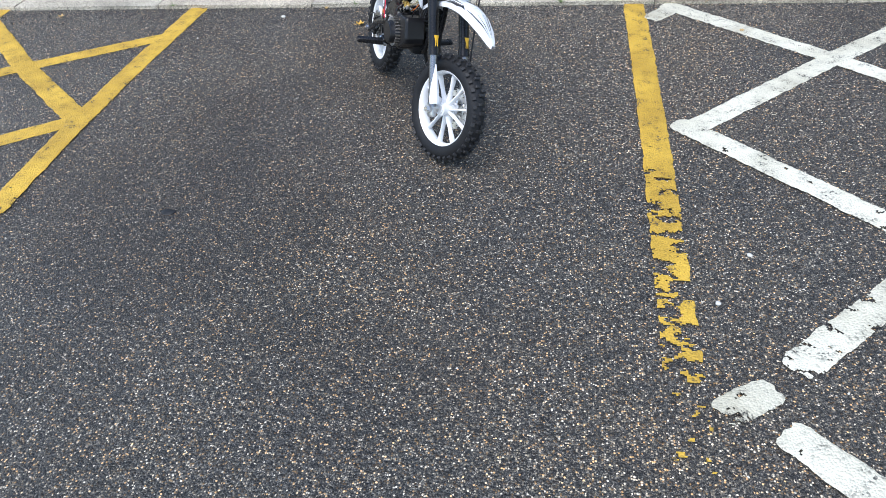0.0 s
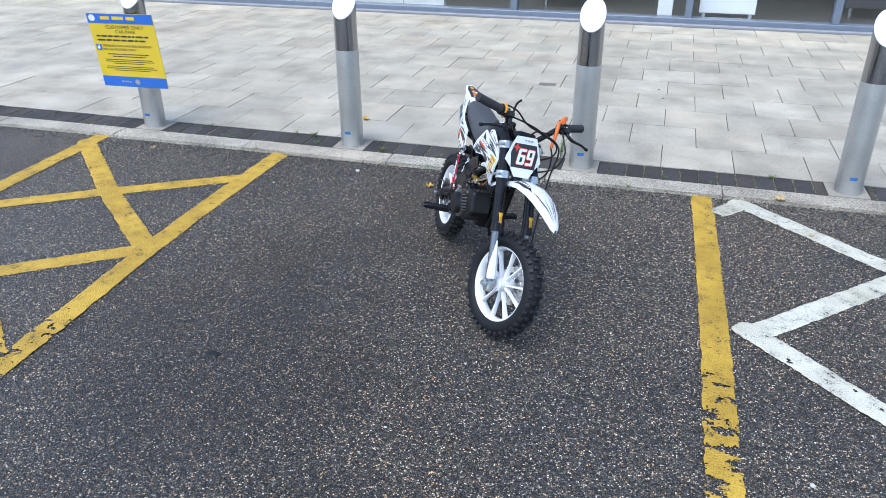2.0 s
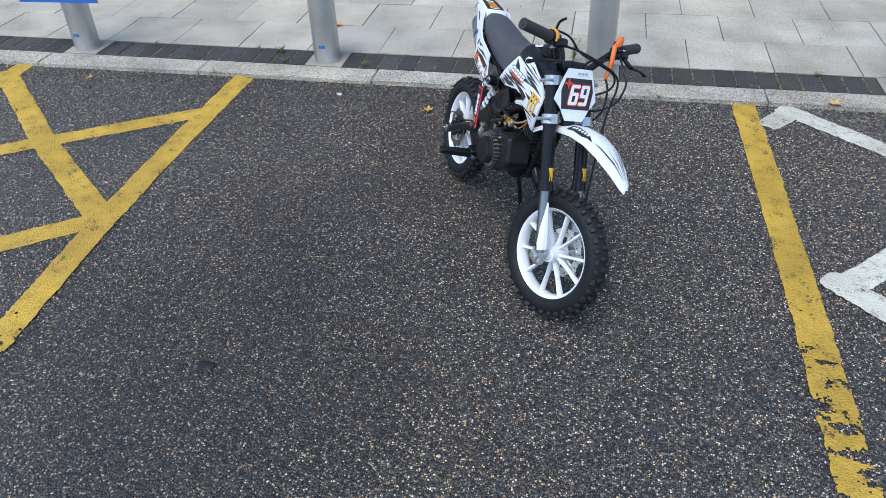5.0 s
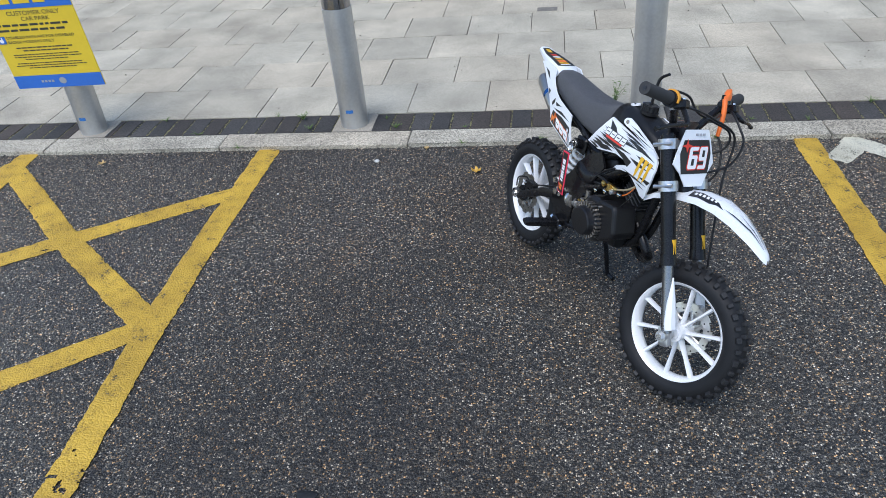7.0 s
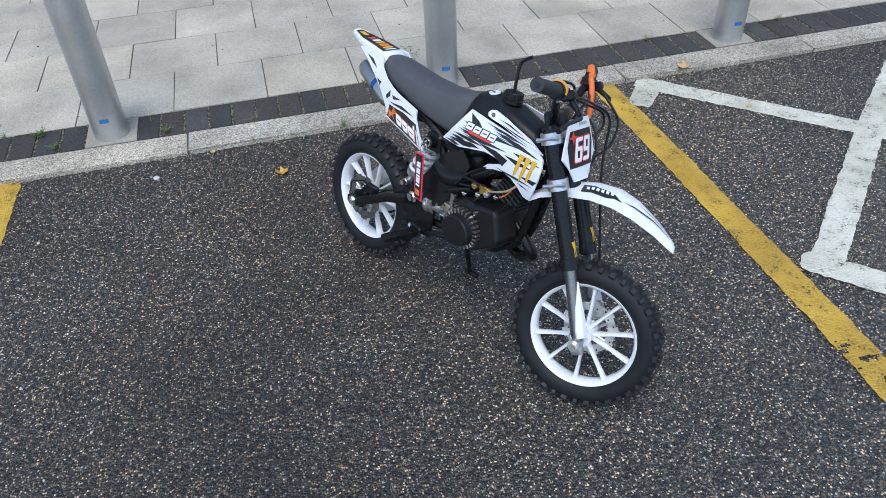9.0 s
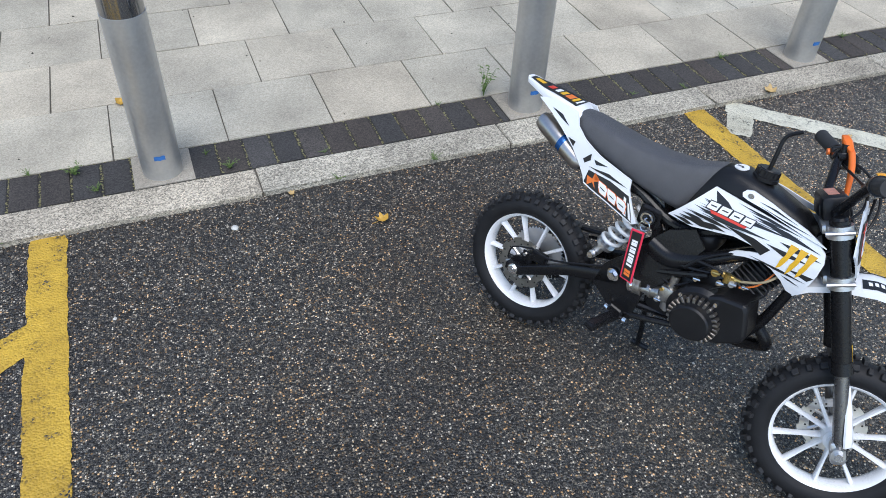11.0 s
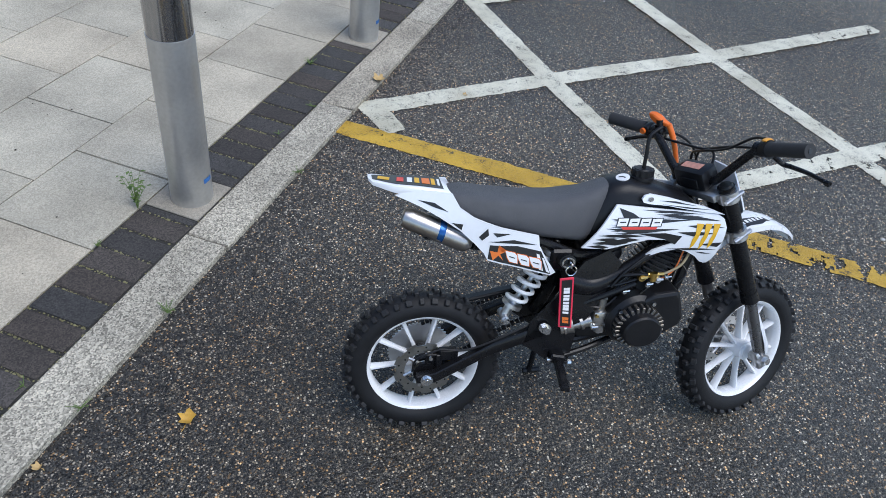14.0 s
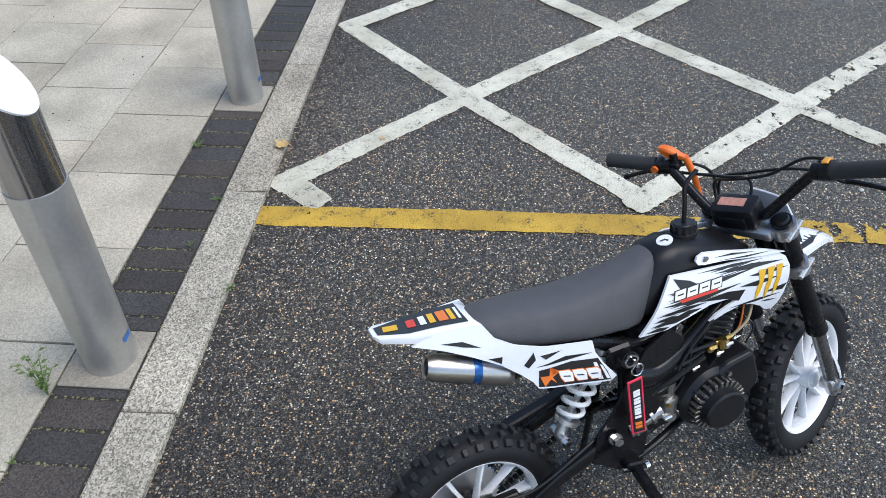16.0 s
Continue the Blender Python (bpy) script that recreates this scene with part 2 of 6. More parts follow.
DARK_PANEL = mat("dark_panel", (0.07, 0.07, 0.08), 0.5, var=0.15, scale=3)
GLASS = glass_material()


# ---- mesh helpers ----
def part(name, bm, material, parent=None, label="", smooth=True, angle=35):
    me = bpy.data.meshes.new(name)
    bmesh.ops.recalc_face_normals(bm, faces=bm.faces)
    if smooth:
        for f in bm.faces:
            f.smooth = True
        lim = radians(angle)
        for e in bm.edges:
            if len(e.link_faces) == 2 and e.calc_face_angle(0) > lim:
                e.smooth = False
    bm.to_mesh(me)
    bm.free()
    me.materials.append(material)
    ob = new(name, me)
    if parent:
        ob.parent = parent
    if label:
        tagged(ob, label)
    return ob


def box(bm, c, s, m=None, bevel=0.0, seg=1):
    """A box of size s about c, with its edges rounded."""
    r = bmesh.ops.create_cube(bm, size=1, matrix=Matrix.Translation(c) @ Matrix.Diagonal((*s, 1)))
    vs = r["verts"]
    if bevel:
        es = list({e for v in vs for e in v.link_edges})
        out = bmesh.ops.bevel(bm, geom=es, offset=bevel, segments=seg, affect="EDGES", profile=0.5)
        vs = list({v for f in out["faces"] for v in f.verts} | {v for v in vs if v.is_valid})
    if m is not None:
        bmesh.ops.transform(bm, matrix=m, verts=vs)
    return bm


def cyl(bm, a, b, r0, r1=None, seg=16):
    """A cylinder or cone from a to b."""
    a, b = Vector(a), Vector(b)
    d = b - a
    m = Matrix.Translation((a + b) / 2) @ d.to_track_quat("Z", "Y").to_matrix().to_4x4()
    bmesh.ops.create_cone(bm, cap_ends=True, segments=seg, radius1=r0, radius2=r0 if r1 is None else r1, depth=d.length, matrix=m)
    return bm


def loft(bm, rings, closed=False):
    """Skin over rings of equal count; the ends are capped unless closed."""
    vv = [[bm.verts.new(p) for p in ring] for ring in rings]
    n = len(vv[0])
    pairs = list(zip(vv, vv[1:])) + ([(vv[-1], vv[0])] if closed else [])
    for p, q in pairs:
        for i in range(n):
            bm.faces.new((p[i], p[(i + 1) % n], q[(i + 1) % n], q[i]))
    if not closed:
        bm.faces.new(vv[0][::-1])
        bm.faces.new(vv[-1])
    return bm


def spline(pts, steps=6):
    """A smooth line through the points."""
    pts = [Vector(p) for p in pts]
    out = []
    for i in range(len(pts) - 1):
        p0, p1, p2, p3 = pts[max(i - 1, 0)], pts[i], pts[i + 1], pts[min(i + 2, len(pts) - 1)]
        for k in range(steps):
            t = k / steps
            out.append(0.5 * (2 * p1 + (p2 - p0) * t + (2 * p0 - 5 * p1 + 4 * p2 - p3) * t * t + (3 * p1 - p0 - 3 * p2 + p3) * t ** 3))
    out.append(pts[-1])
    return out


def tube(bm, pts, r, seg=10, steps=6):
    """A round tube along a smooth line; r may be a list, one for each given point."""
    line = spline(pts, steps) if steps > 1 else [Vector(p) for p in pts]
    rr = list(r) if isinstance(r, (list, tuple)) else None
    rings, up = [], None
    for i, p in enumerate(line):
        d = (line[min(i + 1, len(line) - 1)] - line[max(i - 1, 0)]).normalized()
        if up is None:
            up = d.orthogonal().normalized()
        up = (up - d * up.dot(d)).normalized()
        side = d.cross(up)
        if rr:
            f = i / max(steps, 1)
            k = min(int(f), len(rr) - 2)
            rad = rr[k] + (rr[k + 1] - rr[k]) * min(1, f - k)
        else:
            rad = r
        rings.append([p + (up * math.cos(a) + side * math.sin(a)) * rad for a in (2 * math.pi * j / seg for j in range(seg))])
    return loft(bm, rings)


def lathe(bm, prof, seg=32, m=None, closed=False):
    """Turns a profile of (radius, height) round the local y axis."""
    rings = []
    for j in range(seg):
        a = 2 * math.pi * j / seg
        rings.append([Vector((r * math.cos(a), h, r * math.sin(a))) for r, h in prof])
    vv = [[bm.verts.new(m @ p if m else p) for p in ring] for ring in rings]
    n = len(prof)
    for j in range(seg):
        p, q = vv[j], vv[(j + 1) % seg]
        for i in range(n if closed else n - 1):
            k = (i + 1) % n
            bm.faces.new((p[i], p[k], q[k], q[i]))
    return bm


# ---- ground ----
bm = bmesh.new()
bmesh.ops.create_grid(bm, x_segments=4, y_segments=4, size=400)
ground = part("ground", bm, ASPHALT, smooth=False)
tagged(ground, "dark grey worn asphalt of a car park, damp in places", "ground", kind="structure")


# ---- painted markings ----
def paint(cells, verts, p0, p1, width, z, wear, step=0.0055, ragged=0.005):
    """Adds one painted stroke as small cells with ragged edges; wear(along, x, y) is the share of paint lost."""
    a, b = Vector(p0).to_3d(), Vector(p1).to_3d()
    d = (b - a).normalized()
    a, b = a - d * width * 0.3, b + d * width * 0.3
    s = Vector((-d.y, d.x, 0))
    n, w = max(2, round((b - a).length / step)), max(2, round(width / step))
    base = len(verts)
    for i in range(n + 1):
        for j in range(w + 1):
            u, v = i / n * (b - a).length, (j / w - 0.5) * width
            end = min(u, (b - a).length - u) / (width * 0.45)
            if end < 1:
                v *= 0.62 + 0.38 * math.sqrt(max(0.0, 1 - (1 - end) ** 2))
            p = a + d * u + s * v
            e = abs(j / w - 0.5) * 2
            k = noise.noise((p.x * 18, p.y * 18, z * 50)) * 0.6 + noise.noise((p.x * 60, p.y * 60, 2)) * 0.4
            p = p + s * (k * ragged * 2 * e ** 3)
            if i in (0, n):
                p = p + d * (noise.noise((p.x * 40, p.y * 40, 5)) * 0.012)
            verts.append((p.x, p.y, z + 0.0006 * noise.noise((p.x * 90, p.y * 90, 1)) - 0.002 * e ** 6))
    for i in range(n):
        for j in range(w):
            q = base + i * (w + 1) + j
            x, y = verts[q][0], verts[q][1]
            lost = wear(i / n, x, y)
            if lost > 0:
                k = 0.5 + 0.5 * (0.75 * noise.noise((x * 14, y * 24, 7)) + 0.45 * noise.noise((x * 45, y * 60, 3)) + 0.15 * noise.noise((x * 120, y * 120, 4)))
                if k < lost:
                    continue
            cells.append((q, q + 1, q + w + 2, q + w + 1))


def marking(name, strokes, material, label):
    """A road marking of several painted strokes, each a thin sheet of its own."""
    root = tagged(new(name), label, "road marking", kind="structure")
    for k, (p0, p1, width, wear) in enumerate(strokes):
        verts, cells = [], []
        paint(cells, verts, p0, p1, width, 0.0045 + 0.0011 * (k % 4), wear)
        me = bpy.data.meshes.new("stroke")
        me.from_pydata(verts, [], cells)
        me.materials.append(material)
        new("stroke", me).parent = root
    return root


def none(u, x, y):
    return 0.15


def toward_lane(u, x, y):
    return 0.15 + 0.25 * min(1, max(0, (-1.78 - y) / 0.22)) + 0.22 * min(1, max(0, (-2.32 - y) / 0.28))


def bay_wear(u, x, y):
    if y > -2.25:
        return 0.2 + 0.24 * min(1, max(0, (-1.45 - y) / 0.35))
    if y > -2.34:
        return 0.62
    return 0.46 + 0.2 * min(1, (-2.34 - y) / 0.4)


marking("yellow_bay_line", [((1.246, 0.01), (1.264, -0.6), 0.108, bay_wear), ((1.264, -0.59), (1.278, -1.5), 0.108, bay_wear), ((1.278, -1.49), (1.284, -2.92), 0.108, bay_wear)], YELLOW,
        "yellow painted bay line, broken and worn away towards the lane")
YW = 0.108
marking("yellow_hatching", [
    ((-1.264, 0.0), (-1.275, -0.66), 0.114, none),
    ((-1.275, -0.64), (-1.265, -1.30), 0.112, none),
    ((-1.265, -1.28), (-1.235, -1.86), 0.106, toward_lane),
    ((-1.235, -1.84), (-1.19, -2.65), 0.106, toward_lane),
    ((-1.29, -0.40), (-1.885, -0.775), YW, none),
    ((-1.885, -0.775), (-2.52, -1.195), YW, none),
    ((-1.285, -1.320), (-1.900, -0.790), YW, none),
    ((-1.900, -0.790), (-2.60, -0.11), YW, none),
    ((-1.275, -1.325), (-1.765, -1.685), YW, none),
    ((-1.765, -1.685), (-2.48, -2.22), YW, none),
    ((-1.245, -2.285), (-1.900, -1.715), YW, toward_lane),
    ((-1.900, -1.715), (-2.52, -1.14), YW, none),
    ((-1.235, -2.310), (-1.95, -2.79), YW, none),
    ((-2.575, 0.0), (-2.54, -1.2), 0.112, none),
    ((-2.54, -1.18), (-2.47, -2.65), 0.112, toward_lane),
], YELLOW, "yellow painted hatching beside the parking bay, cracked and worn")
WW = 0.105


def white_wear(u, x, y):
    return 0.2 + 0.22 * min(1, max(0, (-1.7 - y) / 1.0))


marking("white_hatching", [
    ((1.338, -0.172), (1.452, -0.035), WW, none),
    ((1.425, -0.012), (2.10, -0.660), WW, none),
    ((2.10, -0.660), (2.815, -1.382), WW, none),
    ((2.815, -1.382), (3.75, -2.25), WW, white_wear),
    ((2.775, -0.055), (2.10, -0.660), WW, none),
    ((2.10, -0.660), (1.405, -1.335), WW, none),
    ((2.76, -0.045), (4.45, -1.67), WW, none),
    ((1.39, -1.292), (2.14, -2.065), WW, white_wear),
    ((2.14, -2.065), (3.75, -3.78), WW, white_wear),
    ((4.22, -0.05), (3.46, -0.77), WW, none),
    ((4.21, -0.06), (5.6, -1.35), WW, none),
    ((3.46, -0.77), (2.815, -1.382), WW, none),
    ((2.815, -1.382), (2.14, -2.065), WW, white_wear),
    ((2.13, -2.05), (1.59, -2.575), WW, lambda u, x, y: 0.36 + 0.15 * max(0, u - 0.8)),
    ((1.485, -2.68), (1.385, -2.75), 0.095, lambda u, x, y: 0.3),
    ((1.53, -2.825), (2.36, -3.60), WW, lambda u, x, y: 0.26),
], WHITE, "white painted hatching of the next bay, worn towards the lane")

# ---- kerb, block strip and paving ----
PAVE_Z = 0.022
bm = bmesh.new()
box(bm, (0, 2.43, -0.04), (24, 4.82, 0.112))
pavement = part("pavement", bm, JOINT, smooth=False)
tagged(pavement, "pale concrete slab pavement with a dark block border", "pavement", kind="structure")

bm = bmesh.new()
box(bm, (0, 0.2655, 0.0055), (24, 0.206, 0.024))
part("bedding", bm, mat("dark_bedding_sand", (0.03, 0.028, 0.023), 0.95, var=0.4, scale=30), pavement, smooth=False)

BOLLARD_X = (-2.325, -0.876, 0.567, 2.003)
BOLLARD_Y = 0.255


def piece(sx, sy, sz, bevel, seed):
    """One paving unit, its top edges rounded and a little uneven."""
    b = bmesh.new()
    box(b, (0, 0, -sz / 2), (sx, sy, sz))
    top = [e for e in b.edges if all(v.co.z > -1e-6 for v in e.verts)]
    bmesh.ops.bevel(b, geom=top, offset=bevel, segments=2, affect="EDGES", profile=0.6)
    rnd = random.Random(seed)
    for v in b.verts:
        v.co.x += rnd.uniform(-1, 1) * bevel * 0.35
        v.co.y += rnd.uniform(-1, 1) * bevel * 0.35
    me = bpy.data.meshes.new("piece")
    b.to_mesh(me)
    b.free()
    return me


def lay(name, meshes, material, places, parent):
    for k, (x, y, z, turn) in enumerate(places):
        me = meshes[k % len(meshes)]
        if not me.materials:
            me.materials.append(material)
        ob = new(name, me)
        ob.parent = parent
        ob.matrix_basis = pose(x, y, z, random.uniform(-0.25, 0.25), random.uniform(-0.25, 0.25), turn + random.uniform(-0.3, 0.3))


# ---- shop front ----
GY = 4.80
shop = new("shop_front")
shop.location = (0, GY, 0)
tagged(shop, "grey framed full-height shop window front with plain fascia", "shop front", kind="structure")
MULL = (-8.95, -6.95, -4.94, -2.86, -0.75, 1.16, 2.62, 4.5, 6.3, 8.2)
for x in MULL:
    bm = bmesh.new()
    box(bm, (x, 0.05, 1.35), (0.075, 0.12, 2.5), bevel=0.006)
    part("mullion", bm, FRAME, shop)
for z, h, d in ((0.06, 0.085, 0.15), (2.62, 0.1, 0.14)):
    bm = bmesh.new()
    box(bm, (-0.3, 0.05, z), (17.2, d, h), bevel=0.006)
    part("rail", bm, FRAME, shop)
bm = bmesh.new()
box(bm, (-0.2, -0.03, 0.03), (17.6, 0.10, 0.035), bevel=0.008)
part("threshold", bm, mat("grey_threshold", (0.27, 0.27, 0.28), 0.55, var=0.15), shop)
for a, b in zip(MULL, MULL[1:]):
    bm = bmesh.new()
    box(bm, ((a + b) / 2, 0.06, 1.34), (b - a - 0.078, 0.008, 2.46))
    g = part("pane", bm, GLASS, shop, smooth=False)
    g.visible_shadow = False
bm = bmesh.new()
box(bm, (-0.2, 0.25, 3.5), (17.6, 0.5, 1.66), bevel=0.01)
part("fascia", bm, FASCIA, shop)

bm = bmesh.new()
box(bm, (-0.15, GY + 2.6, -0.03), (17.6, 5.0, 0.08))
tagged(part("shop_floor", bm, SHOP_FLOOR, smooth=False), "dark shop floor behind the windows", "floor", kind="structure")
bm = bmesh.new()
box(bm, (-0.15, GY + 5.2, 2.1), (17.6, 0.2, 4.3))
tagged(part("wall_north", bm, WALL_IN, smooth=False), "plain grey back wall of the shop", "wall", kind="structure")
for nm, x in (("wall_west", -9.05), ("wall_east", 8.75)):
    bm = bmesh.new()
    box(bm, (x, GY + 2.6, 2.1), (0.2, 5.0, 4.3))
    tagged(part(nm, bm, WALL_IN, smooth=False), "plain grey side wall of the shop", "wall", kind="structure")
bm = bmesh.new()
box(bm, (-0.15, GY + 2.8, 2.9), (17.4, 4.6, 0.15))
tagged(part("ceiling", bm, WALL_IN, smooth=False), "pale shop ceiling", "ceiling", kind="structure")


def bollard(x, sign=False):
    """A steel tube post with a polished band and a slanted white reflector on top."""
    e = new("bollard")
    e.location = (x, BOLLARD_Y, PAVE_Z)
    tagged(e, "brushed steel bollard with slanted white reflector top", "bollard", "row of bollards along the kerb")
    r = 0.07
    bm = bmesh.new()
    cyl(bm, (0, 0, -0.01), (0, 0, 0.60), r, seg=40)
    part("post", bm, STEEL, e)
    bm = bmesh.new()
    rings = []
    for lo in (True, False):
        ring = []
        for j in range(40):
            a = 2 * math.pi * j / 40
            px, py = (r - 0.002) * math.cos(a), (r - 0.002) * math.sin(a)
            ring.append((px, py, 0.60 if lo else 0.862 + py * 1.15))
        rings.append(ring)
    loft(bm, rings)
    part("band", bm, STEEL_BAND, e)
    bm = bmesh.new()
    rings = []
    for k, (s, up) in enumerate(((1.0, 0.0), (1.0, 0.006), (0.93, 0.009))):
        rings.append([((r - 0.001) * s * math.cos(2 * math.pi * j / 40), (r - 0.001) * s * math.sin(2 * math.pi * j / 40) - up * 0.75,
                       0.862 + (r - 0.001) * s * math.sin(2 * math.pi * j / 40) * 1.15 + up * 0.66) for j in range(40)])
    loft(bm, rings)
    part("reflector", bm, CAP_WHITE, e, "white slanted reflector disc")
    bm = bmesh.new()
    verts = []
    for j in range(7):
        a = radians(-90 - 15 + 30 * j / 6)
        verts.append([bm.verts.new(((r + 0.0012) * math.cos(a), (r + 0.0012) * math.sin(a), 0.085 + h + 0.001 * ((j * 7 + x * 10) % 3))) for h in (0, 0.017)])
    for p, q in zip(verts, verts[1:]):
        bm.faces.new((p[0], q[0], q[1], p[1]))
    part("tape", bm, BLUE_TAPE, e, "scrap of blue tape")
    return e


for x in BOLLARD_X:
    bollard(x)


# ---- the small motorbike ----
# one rubber, coloured lighter on knobs for highlights, darker between them for shade
TREAD_LIT = mat("tread_rubber_lit", (0.022, 0.022, 0.023), 0.5, var=0.35, scale=40, bump=0.3, bscale=500, spec=0.28)
TYRE_SHADED = mat("tyre_rubber_shaded", (0.011, 0.011, 0.012), 0.58, var=0.3, scale=30, bump=0.3, bscale=500, spec=0.28)
PLASTIC_W = mat("white_plastic", (0.80, 0.81, 0.82), 0.3, var=0.03, scale=8, coat=0.2)
PLASTIC_B = mat("black_plastic", (0.010, 0.010, 0.011), 0.34, var=0.25, scale=25, bump=0.15, bscale=700, spec=0.28)
METAL_B = mat("black_painted_steel", (0.008, 0.008, 0.009), 0.27, var=0.25, scale=20, spec=0.28)
VINYL = mat("seat_vinyl", (0.075, 0.075, 0.079), 0.5, var=0.15, scale=30, bump=0.7, bscale=900)
ALU = mat("cast_aluminium", (0.55, 0.55, 0.55), 0.35, 0.9, var=0.12, scale=40)
CHROME = mat("chrome", (0.75, 0.75, 0.75), 0.15, 1.0, var=0.05, scale=30)
DISC = mat("brake_disc_steel", (0.68, 0.66, 0.63), 0.3, 1.0, var=0.1, scale=60)
DISC_DARK = mat("dull_brake_disc_steel", (0.34, 0.33, 0.31), 0.35, 1.0, var=0.2, scale=60)
BRASS = mat("brass", (0.6, 0.42, 0.14), 0.3, 1.0, var=0.1, scale=60)
RIM_W = mat("white_rim_paint", (0.80, 0.80, 0.80), 0.28, var=0.04, scale=15, coat=0.3)
SPRING_W = mat("white_spring_paint", (0.72, 0.74, 0.75), 0.3, var=0.05, scale=30)
ORANGE = mat("orange_anodised", (0.80, 0.16, 0.02), 0.35, var=0.08, scale=30)
DECAL_B = mat("black_decal", (0.015, 0.015, 0.016), 0.35, var=0.1)
DECAL_Y = mat("yellow_decal", (0.75, 0.42, 0.02), 0.4, var=0.06)
DECAL_R = mat("red_decal", (0.68, 0.05, 0.03), 0.4, var=0.06)
DECAL_O = mat("orange_decal", (0.75, 0.18, 0.03), 0.4, var=0.06)
DECAL_W = mat("white_decal", (0.82, 0.82, 0.82), 0.4, var=0.02)
DECAL_G = mat("grey_decal", (0.35, 0.36, 0.37), 0.4, var=0.05)
DECAL_BL = mat("blue_heat_band", (0.02, 0.10, 0.30), 0.25, 0.6, var=0.2, scale=50)
TAG = mat("red_tag", (0.72, 0.03, 0.07), 0.6, var=0.08, scale=80)
MUFFLER = mat("satin_steel_muffler", (0.46, 0.44, 0.42), 0.33, 1.0, var=0.12, scale=14)

bike = new("motorbike")
bike.matrix_world = pose(0.026, -0.786, 0.0, 0, 0, -62.0) @ pose(0, 0, 0, -13.5, 0, 0)
bike.scale = (0.985, 0.985, 0.985)
tagged(bike, "white and black mini dirt bike leaning on its side stand", "motorbike")

WR = 0.207
RAKE, STEER = 25.5, 19.0
FORK = pose(0.660, 0, 0.692, 0, -RAKE, 0) @ pose(0, 0, 0, 0, 0, STEER)
AXLE = (0.0, 0, -0.538)
DROP = -0.024


def bp(name, bm, material, parent=None, label="", m=None, **kw):
    """A part of the bike, optionally moved by m first."""
    if m is not None:
        bmesh.ops.transform(bm, matrix=m, verts=bm.verts)
    return part(name, bm, material, parent or bike, label, **kw)


def sheet(outline, fmap, thick, step=0.02):
    """A curved plate: a flat outline cut into small facets, given thickness and bent by fmap(u, v, w)."""
    bm = bmesh.new()
    f = bm.faces.new([bm.verts.new((u, v, 0)) for u, v in outline])
    bmesh.ops.triangulate(bm, faces=[f])
    us, vs = [p[0] for p in outline], [p[1] for p in outline]
    if step:
        for ax, lo, hi in ((0, min(us), max(us)), (1, min(vs), max(vs))):
            k = lo + step
            while k < hi:
                co, no = [0, 0, 0], [0, 0, 0]
                co[ax], no[ax] = k, 1
                bmesh.ops.bisect_plane(bm, geom=bm.verts[:] + bm.edges[:] + bm.faces[:], plane_co=co, plane_no=no)
                k += step
    if thick:
        r = bmesh.ops.extrude_face_region(bm, geom=bm.faces[:])
        for v in r["geom"]:
            if isinstance(v, bmesh.types.BMVert):
                v.co.z = thick
    for v in bm.verts:
        v.co = fmap(*v.co)
    return bm


def lettering(body, size):
    """The mesh of a word in the built-in font, centred on its origin in the xy plane."""
    cu = bpy.data.curves.new("lettering", "FONT")
    cu.body, cu.size, cu.align_x, cu.align_y, cu.extrude = body, size, "CENTER", "CENTER", 0.0002
    ob = bpy.data.objects.new("lettering", cu)
    scene.collection.objects.link(ob)
    bpy.context.view_layer.update()
    me = bpy.data.meshes.new_from_object(ob.evaluated_get(bpy.context.evaluated_depsgraph_get()))
    bpy.data.objects.remove(ob)
    bm = bmesh.new()
    bm.from_mesh(me)
    bpy.data.meshes.remove(me)
    return bm


def race_number(mapping, w, h, shear, parent, edge, fill, ground, lift):
    """The number 69 in block figures: a coloured outline, the figures on it, and their openings."""
    six = [[(0, 0.08), (0.1, 0), (0.34, 0), (0.34, 1), (0.1, 1), (0, 0.92)], [(0.34, 0.84), (0.9, 0.84), (1, 0.9), (1, 1), (0.34, 1)],
           [(0.34, 0), (0.66, 0), (0.66, 0.16), (0.34, 0.16)], [(0.34, 0.46), (0.66, 0.46), (0.66, 0.62), (0.34, 0.62)], [(0.66, 0), (0.9, 0), (1, 0.08), (1, 0.54), (0.9, 0.62), (0.66, 0.62)]]
    holes = [[(0.34, 0.16), (0.66, 0.16), (0.66, 0.46), (0.34, 0.46)], [(0.34, 0.66), (1.1, 0.66), (1.1, 0.80), (0.34, 0.80)]]
    rim = [(-0.07, 0.05), (0.07, -0.05), (0.93, -0.05), (1.07, 0.05), (1.07, 0.95), (0.95, 1.05), (0.07, 1.05), (-0.07, 0.95)]
    for k in (0, 1):
        def place(p):
            x, y = (1 - p[0], 1 - p[1]) if k else p
            y = (y - 0.5) * h
            return ((x - 0.5) * w + (k - 0.5) * w * 1.18 + shear * y, y)
        for polys, mt, up in (([rim], edge, 0.0), (six, fill, 0.0007), (holes, ground, 0.0007)):
            for o in polys:
                part("race_number", sheet([place(p) for p in o], lambda u, v, z: mapping(u, v, z + lift + up), 0.0003, 0.01), mt, parent, smooth=False)


